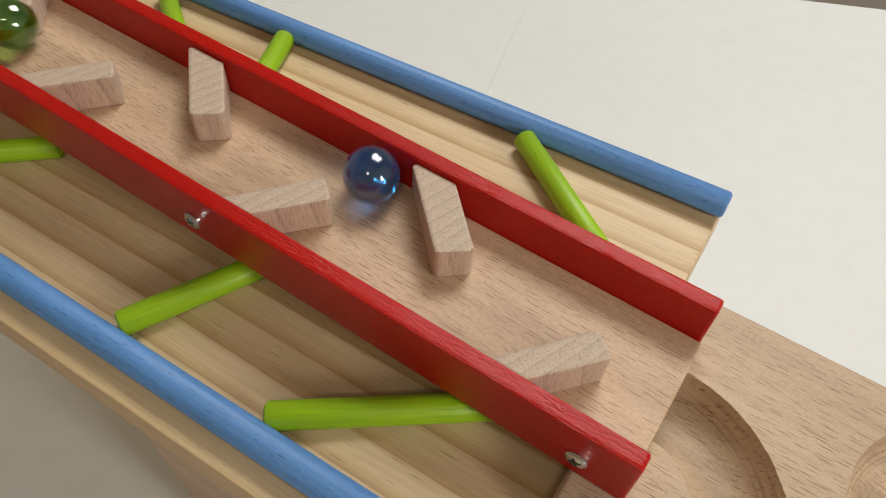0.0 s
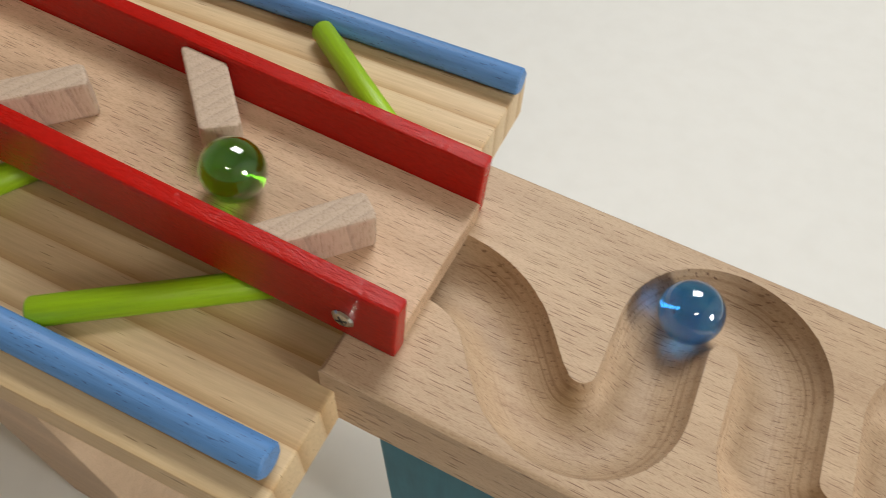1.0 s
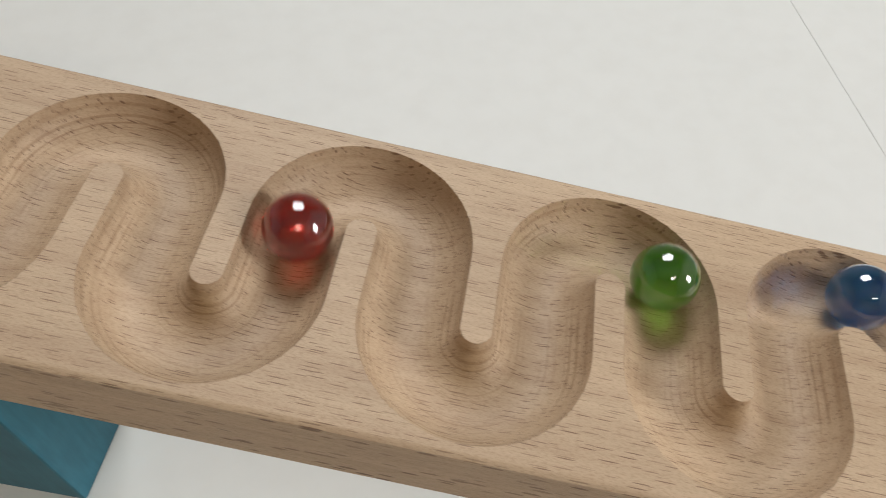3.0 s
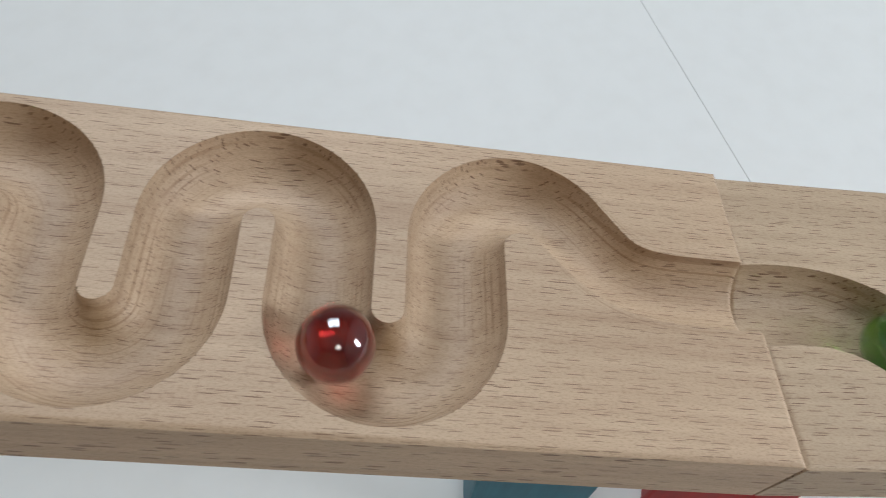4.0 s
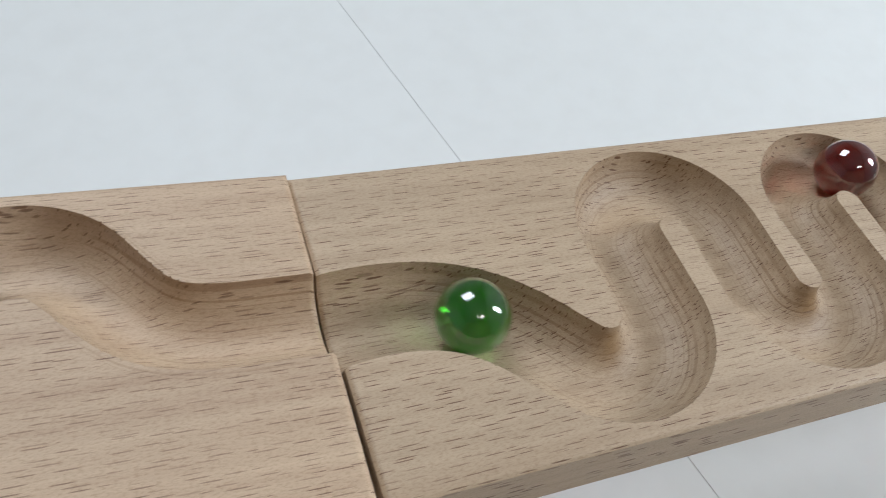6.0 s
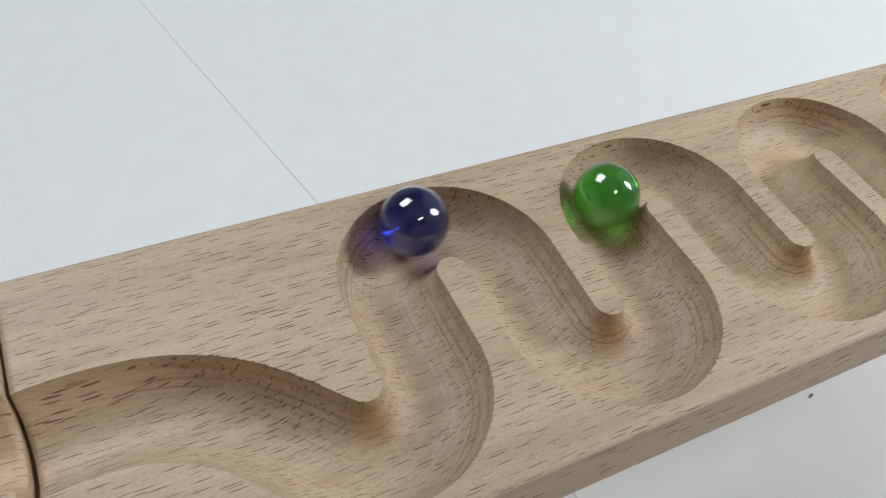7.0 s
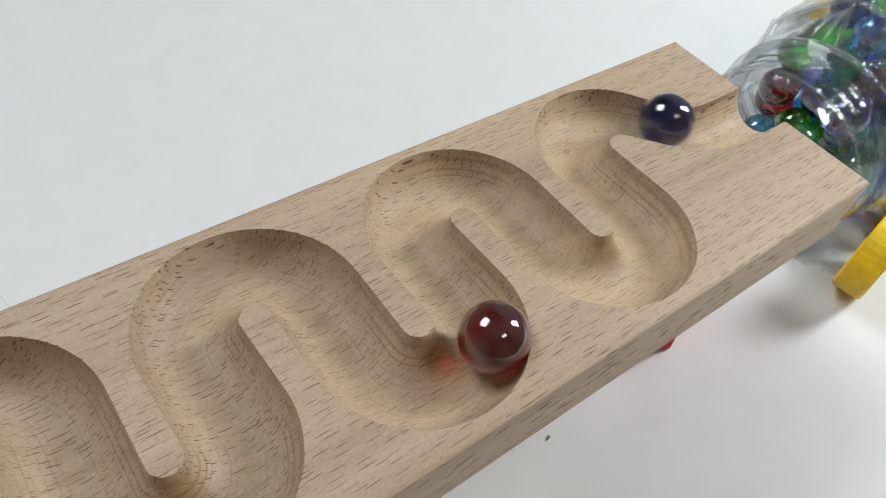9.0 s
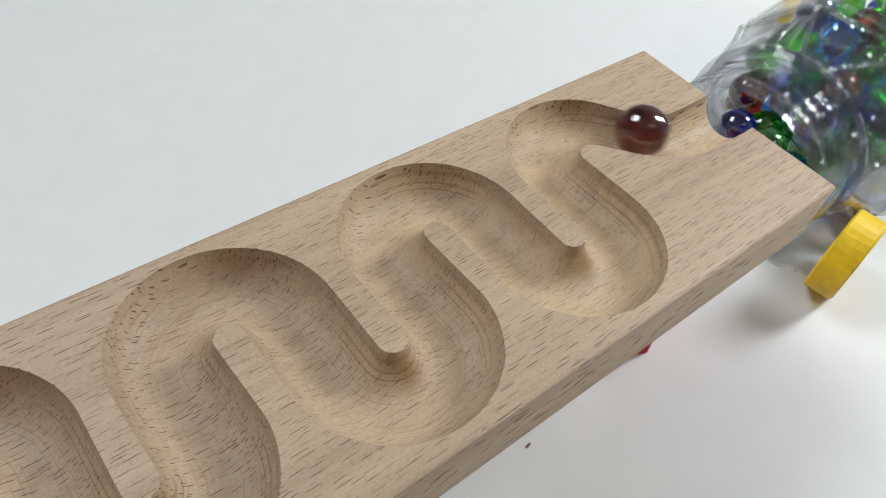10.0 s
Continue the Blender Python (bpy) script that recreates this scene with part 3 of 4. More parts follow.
    for row, r in ((SKIN[1], 0.0012), (SKIN[3], 0.0011), (SKIN[5], 0.0009)):
        highlight_rod([corner(row, q, end) for q in range(4) for end in (0, 1)], r, True)
    return t


jar()


def bottle_cap(parent, x, r, deep):
    bm = bmesh.new()
    n = 72
    rings = []
    for px, k in ((x, 0.96), (x + 0.0008, 1.0), (x + deep - 0.001, 1.0), (x + deep, 0.95)):
        rings.append([bm.verts.new((px, r * k * (1 + 0.004 * (j % 2)) * math.cos(2 * math.pi * j / n), r * k * (1 + 0.004 * (j % 2)) * math.sin(2 * math.pi * j / n))) for j in range(n)])
    for a, b in zip(rings, rings[1:]):
        for j in range(n):
            bm.faces.new((a[j], a[(j + 1) % n], b[(j + 1) % n], b[j]))
    bm.faces.new(rings[0][::-1])
    bm.faces.new(rings[-1])
    bmesh.ops.recalc_face_normals(bm, faces=list(bm.faces))
    return part("cap", bm, YELLOW, parent, "ribbed yellow screw cap")


def small_bottle():
    t = thing("small_bottle", pose(0.3790, 0.0559, TABLE_Z + 0.0195, 0, 0, -80), "small clear bottle with a ribbed yellow cap, lying down", "bottle")
    prof = [(0.0, 0.0165), (0.004, 0.0190), (0.030, 0.0190), (0.033, 0.0158), (0.035, 0.0158), (0.036, 0.0172), (0.0375, 0.0158), (0.041, 0.0158),
            (0.041, 0.0146), (0.033, 0.0146), (0.029, 0.0176), (0.005, 0.0176), (0.002, 0.0155)]
    ob = part("bottle_body", lathe(prof, 48), CLEAR, t, "", True)
    ob.visible_shadow = False
    bottle_cap(t, 0.0415, 0.0190, 0.0125)


small_bottle()


def loose_cap():
    t = thing("bottle_cap", pose(0.538, 0.130, TABLE_Z, 0, -90, 0), "ribbed yellow plastic cap lying on the white table", "cap")
    bottle_cap(t, 0.0, 0.0190, 0.0125)


loose_cap()


# ---- marbles ----
RADIUS = 0.0087


def marble_mesh(mat):
    bm = bmesh.new()
    bmesh.ops.create_uvsphere(bm, u_segments=40, v_segments=24, radius=RADIUS)
    data = bpy.data.meshes.new("marble")
    bm.to_mesh(data)
    bm.free()
    data.materials.append(mat)
    data.polygons.foreach_set("use_smooth", [True] * len(data.polygons))
    return data


SKY, LEAF, WINE, MOSS, NAVY, SEA = [marble_mesh(m) for m in (GLASS_BLUE, GLASS_GREEN, GLASS_RED, GLASS_DEEP_GREEN, GLASS_NAVY, GLASS_TEAL)]


def marble(data, label):
    return tagged(new("marble", data), label, "marble", "marbles")


blue1 = marble(SKY, "clear sky-blue glass marble rolling down the track")
green1 = marble(LEAF, "clear leaf-green glass marble rolling down the track")
red1 = marble(WINE, "clear wine-red glass marble rolling down the track")
green2 = marble(MOSS, "clear deep-green glass marble rolling down the track")
blue2 = marble(NAVY, "dark navy-blue glass marble rolling down the track")
red2 = marble(WINE, "clear brownish-red glass marble rolling down the track")


def jar_marbles():
    """A loose heap in the jar, settled layer on layer."""
    rnd = random.Random(7)
    turn = pose(0.3451, 0.0524, 0.0734, 0, 0, 4.3)
    kinds = [(NAVY, "navy-blue"), (SEA, "teal-blue"), (MOSS, "deep-green"), (NAVY, "navy-blue"), (LEAF, "leaf-green"), (SKY, "sky-blue"), (SEA, "teal-blue"), (LEAF, "leaf-green"), (SKY, "sky-blue"), (MOSS, "deep-green"), (WINE, "wine-red")]
    taken = [Vector(p) for p in ((0.3760, 0.0440, 0.0525), (0.3900, 0.0392, 0.0450), (0.4300, 0.0600, 0.0640), (0.3960, 0.0640, 0.0455), (0.3930, 0.0790, 0.0460))]
    spots = [((0.3690, 0.0590, 0.0530), WINE, "wine-red"), ((0.3710, 0.0498, 0.0542), NAVY, "navy-blue"), ((0.3792, 0.0660, 0.0548), NAVY, "navy-blue"), ((0.3833, 0.0477, 0.0804), NAVY, "navy-blue")]
    for layer in range(7):
        z = -0.0499 + layer * 0.0138
        for i in range(8):
            for j in range(5):
                x = 0.070 + 0.0168 * i + (0.0084 if (j + layer) % 2 else 0) + rnd.uniform(-0.0004, 0.0004)
                y = -0.0345 + 0.0166 * j + (0.003 if layer % 2 else 0) + rnd.uniform(-0.0004, 0.0004)
                data, tone = rnd.choice(kinds)
                if x > 0.156 or abs(y) > 0.0355 or layer > 1.3 + (x - 0.05) / 0.016 or (layer >= 4 and rnd.random() < 0.35):
                    continue
                spots.append((turn @ Vector((x, y, z)), data, tone))
    for p, data, tone in spots:
        p = Vector(p)
        if any((p - q).length < 2 * RADIUS * 0.93 for q in taken):
            continue
        taken.append(p)
        ob = marble(data, "%s glass marble resting in the clear jar" % tone)
        ob.location, ob.rotation_euler = p, (rnd.uniform(0, 3), rnd.uniform(0, 3), 0)


jar_marbles()


def roll(ob, rows):
    walk(ob, [(t, pose(x, y, z + 0.0004, 0, turn, 0)) for t, x, y, z, turn in rows])


def motions():
    roll(blue1, [
        (0, -0.4185, 0.0512, 0.2015, 0), (0.1, -0.4008, 0.0346, 0.1995, 58), (0.2, -0.3770, 0.0296, 0.1969, 117), (0.3, -0.3588, 0.0410, 0.1949, 169), (0.4, -0.3395, 0.0504, 0.1927, 222),
        (0.5, -0.3100, 0.0510, 0.1884, 292), (0.6, -0.2837, 0.0360, 0.1759, 362), (0.7, -0.2656, 0.0229, 0.1692, 418), (0.8, -0.2599, 0.0295, 0.1682, 439), (0.9, -0.2609, 0.0469, 0.1688, 481),
        (1, -0.2551, 0.0603, 0.1677, 517), (1.1, -0.2374, 0.0663, 0.1660, 562), (1.2, -0.2248, 0.0495, 0.1650, 613), (1.3, -0.2275, 0.0283, 0.1650, 665), (1.4, -0.2140, 0.0163, 0.1636, 709),
        (1.5, -0.1961, 0.0280, 0.1618, 761), (1.6, -0.2012, 0.0502, 0.1628, 816), (1.7, -0.1845, 0.0688, 0.1608, 876), (1.8, -0.1657, 0.0521, 0.1588, 937), (1.9, -0.1700, 0.0322, 0.1597, 987),
        (2, -0.1570, 0.0166, 0.1579, 1036), (2.1, -0.1365, 0.0195, 0.1559, 1086), (2.2, -0.1373, 0.0341, 0.1564, 1122), (2.3, -0.1309, 0.0608, 0.1553, 1188), (2.4, -0.1104, 0.0651, 0.1533, 1239),
        (2.5, -0.1051, 0.0464, 0.1532, 1286), (2.6, -0.1002, 0.0255, 0.1526, 1338), (2.7, -0.0857, 0.0196, 0.1512, 1376), (2.8, -0.0742, 0.0341, 0.1496, 1421), (2.9, -0.0727, 0.0567, 0.1495, 1476),
        (3, -0.0536, 0.0647, 0.1476, 1526), (3.1, -0.0388, 0.0480, 0.1461, 1580), (3.2, -0.0189, 0.0418, 0.1445, 1632), (3.3, 0.0012, 0.0418, 0.1425, 1682), (3.4, 0.0250, 0.0393, 0.1373, 1737),
        (3.5, 0.0447, 0.0299, 0.1352, 1792), (3.6, 0.0627, 0.0183, 0.1332, 1846), (3.7, 0.0783, 0.0308, 0.1317, 1896), (3.8, 0.0762, 0.0540, 0.1321, 1952), (3.9, 0.0891, 0.0698, 0.1309, 2002),
        (4, 0.1042, 0.0574, 0.1292, 2052), (4.1, 0.1048, 0.0348, 0.1289, 2108), (4.2, 0.1183, 0.0213, 0.1274, 2158), (4.3, 0.1324, 0.0353, 0.1261, 2208), (4.4, 0.1326, 0.0578, 0.1262, 2263),
        (4.5, 0.1463, 0.0724, 0.1249, 2314), (4.6, 0.1601, 0.0593, 0.1234, 2364), (4.7, 0.1605, 0.0370, 0.1231, 2419), (4.8, 0.1745, 0.0247, 0.1216, 2469), (4.9, 0.1973, 0.0374, 0.1193, 2520),
        (5, 0.1968, 0.0594, 0.1195, 2575), (5.1, 0.2119, 0.0726, 0.1181, 2625), (5.2, 0.2263, 0.0587, 0.1165, 2675), (5.3, 0.2274, 0.0366, 0.1161, 2731), (5.4, 0.2439, 0.0252, 0.1143, 2781),
        (5.5, 0.2567, 0.0405, 0.1131, 2832), (5.6, 0.2563, 0.0626, 0.1134, 2887), (5.7, 0.2722, 0.0748, 0.1118, 2937), (5.8, 0.2886, 0.0615, 0.1100, 2990), (5.9, 0.3068, 0.0516, 0.1080, 3042),
        (6, 0.3286, 0.0527, 0.1049, 3098), (6.15, 0.3444, 0.0559, 0.0996, 3140), (6.3, 0.3760, 0.0440, 0.0525, 3210), (10, 0.3760, 0.0440, 0.0525, 3210),
    ])
    roll(green1, [
        (0, -0.5608, 0.0360, 0.2174, 0), (0.2, -0.5155, 0.0561, 0.2123, 70), (0.3, -0.4922, 0.0311, 0.2097, 140), (0.4, -0.4800, 0.0305, 0.2084, 169), (0.5, -0.4623, 0.0316, 0.2064, 212),
        (0.6, -0.4478, 0.0443, 0.2048, 259), (0.7, -0.4285, 0.0530, 0.2026, 310), (0.8, -0.4132, 0.0472, 0.2009, 350), (0.9, -0.3969, 0.0301, 0.1991, 407), (1, -0.3725, 0.0310, 0.1964, 467),
        (1.1, -0.3527, 0.0492, 0.1942, 532), (1.2, -0.3377, 0.0500, 0.1925, 568), (1.3, -0.3185, 0.0491, 0.1904, 615), (1.4, -0.2924, 0.0295, 0.1708, 685), (1.5, -0.2637, 0.0192, 0.1686, 755),
        (1.6, -0.2320, 0.0301, 0.1659, 825), (1.7, -0.2316, 0.0266, 0.1658, 834), (1.8, -0.2283, 0.0198, 0.1652, 852), (1.9, -0.2154, 0.0166, 0.1638, 884), (2, -0.2021, 0.0217, 0.1624, 919),
        (2.1, -0.2002, 0.0332, 0.1627, 947), (2.2, -0.1991, 0.0498, 0.1621, 987), (2.3, -0.1918, 0.0634, 0.1614, 1025), (2.4, -0.1684, 0.0615, 0.1591, 1082), (2.5, -0.1680, 0.0341, 0.1595, 1148),
        (2.6, -0.1587, 0.0179, 0.1581, 1194), (2.7, -0.1377, 0.0201, 0.1560, 1245), (2.8, -0.1358, 0.0445, 0.1558, 1304), (2.9, -0.1265, 0.0643, 0.1549, 1357), (3, -0.1066, 0.0570, 0.1529, 1409),
        (3.1, -0.1050, 0.0336, 0.1527, 1465), (3.2, -0.0932, 0.0156, 0.1515, 1517), (3.3, -0.0749, 0.0264, 0.1497, 1569), (3.4, -0.0742, 0.0499, 0.1496, 1626), (3.5, -0.0597, 0.0656, 0.1482, 1677),
        (3.6, -0.0417, 0.0527, 0.1464, 1731), (3.7, -0.0237, 0.0418, 0.1450, 1785), (3.8, -0.0038, 0.0418, 0.1431, 1833), (3.9, 0.0183, 0.0441, 0.1385, 1886), (4, 0.0383, 0.0334, 0.1359, 1944),
        (4.1, 0.0550, 0.0196, 0.1340, 1999), (4.2, 0.0736, 0.0247, 0.1321, 2050), (4.3, 0.0760, 0.0470, 0.1320, 2104), (4.4, 0.0803, 0.0703, 0.1323, 2161), (4.5, 0.1017, 0.0636, 0.1295, 2219),
        (4.6, 0.1045, 0.0411, 0.1290, 2275), (4.7, 0.1132, 0.0223, 0.1279, 2327), (4.8, 0.1311, 0.0300, 0.1261, 2377), (4.9, 0.1326, 0.0525, 0.1262, 2433), (5, 0.1419, 0.0715, 0.1254, 2485),
        (5.1, 0.1592, 0.0637, 0.1235, 2536), (5.2, 0.1605, 0.0412, 0.1232, 2592), (5.3, 0.1711, 0.0249, 0.1219, 2643), (5.4, 0.1968, 0.0338, 0.1193, 2694), (5.5, 0.1967, 0.0562, 0.1195, 2750),
        (5.6, 0.2089, 0.0724, 0.1184, 2801), (5.7, 0.2259, 0.0612, 0.1165, 2852), (5.8, 0.2271, 0.0389, 0.1162, 2908), (5.9, 0.2419, 0.0251, 0.1145, 2959), (6, 0.2567, 0.0389, 0.1131, 3009),
        (6.1, 0.2561, 0.0614, 0.1134, 3065), (6.2, 0.2713, 0.0749, 0.1119, 3116), (6.3, 0.2883, 0.0620, 0.1100, 3170), (6.4, 0.3065, 0.0517, 0.1080, 3223), (6.5, 0.3286, 0.0527, 0.1049, 3279),
        (6.65, 0.3444, 0.0559, 0.0996, 3321), (6.8, 0.3900, 0.0392, 0.0450, 3391), (10, 0.3900, 0.0392, 0.0450, 3391),
    ])
    roll(red1, [
        (0, -0.6419, 0.0406, 0.2264, 0), (0.6, -0.6121, 0.0444, 0.2231, 70), (0.8, -0.5697, 0.0371, 0.2184, 140), (1, -0.5272, 0.0381, 0.2136, 210), (1.2, -0.4847, 0.0452, 0.2089, 280),
        (1.4, -0.4424, 0.0298, 0.2042, 350), (1.6, -0.3997, 0.0501, 0.1994, 420), (1.7, -0.3740, 0.0314, 0.1966, 490), (1.8, -0.3630, 0.0405, 0.1953, 524), (1.9, -0.3452, 0.0510, 0.1934, 574),
        (2, -0.3262, 0.0492, 0.1912, 621), (2.1, -0.2996, 0.0323, 0.1716, 691), (2.2, -0.2792, 0.0138, 0.1701, 757), (2.3, -0.2611, 0.0290, 0.1683, 815), (2.4, -0.2624, 0.0482, 0.1689, 861),
        (2.5, -0.2527, 0.0672, 0.1679, 913), (2.6, -0.2301, 0.0632, 0.1656, 968), (2.7, -0.2298, 0.0341, 0.1657, 1038), (2.8, -0.2153, 0.0154, 0.1637, 1096), (2.9, -0.1983, 0.0258, 0.1620, 1144),
        (3, -0.1975, 0.0475, 0.1620, 1197), (3.1, -0.1871, 0.0648, 0.1609, 1246), (3.2, -0.1686, 0.0575, 0.1591, 1294), (3.3, -0.1667, 0.0360, 0.1589, 1346), (3.4, -0.1587, 0.0171, 0.1581, 1396),
        (3.5, -0.1392, 0.0211, 0.1561, 1444), (3.6, -0.1358, 0.0422, 0.1558, 1496), (3.7, -0.1301, 0.0622, 0.1552, 1546), (3.8, -0.1111, 0.0618, 0.1533, 1592), (3.9, -0.1051, 0.0464, 0.1532, 1632),
        (4, -0.1006, 0.0208, 0.1523, 1695), (4.1, -0.0800, 0.0163, 0.1502, 1746), (4.2, -0.0748, 0.0343, 0.1502, 1792), (4.3, -0.0705, 0.0577, 0.1493, 1849), (4.4, -0.0524, 0.0675, 0.1475, 1899),
        (4.5, -0.0383, 0.0507, 0.1460, 1953), (4.6, -0.0230, 0.0431, 0.1450, 1994), (4.7, 0.0007, 0.0429, 0.1420, 2052), (4.8, 0.0313, 0.0394, 0.1366, 2122), (4.9, 0.0592, 0.0167, 0.1335, 2192),
        (5, 0.0791, 0.0291, 0.1320, 2251), (5.1, 0.0764, 0.0499, 0.1326, 2302), (5.2, 0.0796, 0.0632, 0.1318, 2335), (5.3, 0.0945, 0.0707, 0.1303, 2377), (5.4, 0.1077, 0.0555, 0.1293, 2428),
        (5.5, 0.1083, 0.0358, 0.1291, 2476), (5.6, 0.1208, 0.0230, 0.1272, 2523), (5.7, 0.1324, 0.0333, 0.1260, 2563), (5.8, 0.1373, 0.0501, 0.1257, 2608), (5.9, 0.1424, 0.0666, 0.1253, 2651),
        (6, 0.1590, 0.0686, 0.1236, 2693), (6.1, 0.1670, 0.0536, 0.1226, 2736), (6.2, 0.1679, 0.0355, 0.1224, 2781), (6.3, 0.1792, 0.0231, 0.1211, 2824), (6.4, 0.1948, 0.0294, 0.1195, 2866),
        (6.5, 0.1971, 0.0469, 0.1194, 2910), (6.6, 0.1984, 0.0647, 0.1194, 2955), (6.7, 0.2134, 0.0724, 0.1179, 2997), (6.8, 0.2259, 0.0612, 0.1165, 3039), (6.9, 0.2269, 0.0432, 0.1163, 3084),
        (7, 0.2337, 0.0276, 0.1154, 3127), (7.1, 0.2539, 0.0312, 0.1133, 3179), (7.2, 0.2562, 0.0548, 0.1133, 3238), (7.3, 0.2621, 0.0721, 0.1128, 3284), (7.4, 0.2800, 0.0718, 0.1110, 3329),
        (7.5, 0.2919, 0.0569, 0.1096, 3377), (7.6, 0.3096, 0.0517, 0.1077, 3423), (7.7, 0.3286, 0.0527, 0.1049, 3471), (7.85, 0.3444, 0.0559, 0.0996, 3514), (8, 0.4300, 0.0600, 0.0640, 3584),
        (10, 0.4300, 0.0600, 0.0640, 3584),
    ])
    roll(green2, [
        (0, -0.6718, 0.0408, 0.2297, 0), (1.7, -0.6121, 0.0444, 0.2231, 70), (1.9, -0.5697, 0.0371, 0.2184, 140), (2.1, -0.5272, 0.0381, 0.2136, 210), (2.3, -0.4847, 0.0452, 0.2089, 280),
        (2.5, -0.4424, 0.0298, 0.2042, 350), (2.7, -0.3997, 0.0501, 0.1994, 420), (2.8, -0.3740, 0.0314, 0.1966, 490), (2.9, -0.3630, 0.0405, 0.1953, 524), (3, -0.3452, 0.0510, 0.1934, 574),
        (3.1, -0.3262, 0.0492, 0.1912, 621), (3.2, -0.2996, 0.0323, 0.1716, 691), (3.3, -0.2792, 0.0138, 0.1701, 757), (3.4, -0.2611, 0.0290, 0.1683, 815), (3.5, -0.2624, 0.0482, 0.1689, 861),
        (3.6, -0.2527, 0.0672, 0.1679, 913), (3.7, -0.2301, 0.0632, 0.1656, 968), (3.8, -0.2298, 0.0341, 0.1657, 1038), (3.9, -0.2153, 0.0154, 0.1637, 1096), (4, -0.1983, 0.0258, 0.1620, 1144),
        (4.1, -0.1975, 0.0475, 0.1620, 1197), (4.2, -0.1871, 0.0648, 0.1609, 1246), (4.3, -0.1686, 0.0575, 0.1591, 1294), (4.4, -0.1667, 0.0360, 0.1589, 1346), (4.5, -0.1587, 0.0171, 0.1581, 1396),
        (4.6, -0.1409, 0.0191, 0.1563, 1439), (4.7, -0.1358, 0.0372, 0.1558, 1484), (4.8, -0.1345, 0.0565, 0.1557, 1531), (4.9, -0.1168, 0.0675, 0.1539, 1582), (5, -0.1023, 0.0543, 0.1525, 1629),
        (5.1, -0.1009, 0.0281, 0.1528, 1693), (5.2, -0.0874, 0.0132, 0.1510, 1742), (5.3, -0.0708, 0.0268, 0.1498, 1794), (5.4, -0.0747, 0.0477, 0.1497, 1845), (5.5, -0.0623, 0.0669, 0.1485, 1900),
        (5.6, -0.0421, 0.0602, 0.1469, 1952), (5.7, -0.0322, 0.0461, 0.1459, 1994), (5.8, -0.0119, 0.0418, 0.1438, 2045), (5.9, 0.0101, 0.0409, 0.1389, 2095), (6, 0.0318, 0.0374, 0.1366, 2151),
        (6.1, 0.0501, 0.0252, 0.1346, 2206), (6.2, 0.0699, 0.0196, 0.1324, 2258), (6.3, 0.0783, 0.0383, 0.1317, 2309), (6.4, 0.0796, 0.0602, 0.1318, 2364), (6.5, 0.0986, 0.0667, 0.1299, 2415),
        (6.6, 0.1077, 0.0481, 0.1287, 2467), (6.7, 0.1111, 0.0265, 0.1282, 2522), (6.8, 0.1326, 0.0209, 0.1259, 2577), (6.9, 0.1375, 0.0396, 0.1261, 2626), (7, 0.1402, 0.0652, 0.1255, 2690),
        (7.1, 0.1599, 0.0722, 0.1241, 2743), (7.2, 0.1670, 0.0523, 0.1231, 2796), (7.3, 0.1724, 0.0314, 0.1220, 2850), (7.4, 0.1866, 0.0215, 0.1203, 2894), (7.5, 0.1990, 0.0390, 0.1191, 2948),
        (7.6, 0.1961, 0.0609, 0.1196, 3003), (7.7, 0.2120, 0.0762, 0.1185, 3058), (7.8, 0.2283, 0.0595, 0.1162, 3117), (7.9, 0.2281, 0.0385, 0.1161, 3169), (8, 0.2433, 0.0223, 0.1144, 3225),
        (8.1, 0.2568, 0.0290, 0.1135, 3262), (8.2, 0.2579, 0.0563, 0.1136, 3331), (8.3, 0.2640, 0.0736, 0.1126, 3377), (8.4, 0.2842, 0.0730, 0.1110, 3428), (8.5, 0.3023, 0.0554, 0.1089, 3491),
        (8.6, 0.3252, 0.0527, 0.1066, 3549), (8.7, 0.3405, 0.0551, 0.1014, 3590), (8.85, 0.3960, 0.0640, 0.0455, 3660), (10, 0.3960, 0.0640, 0.0455, 3660),
    ])
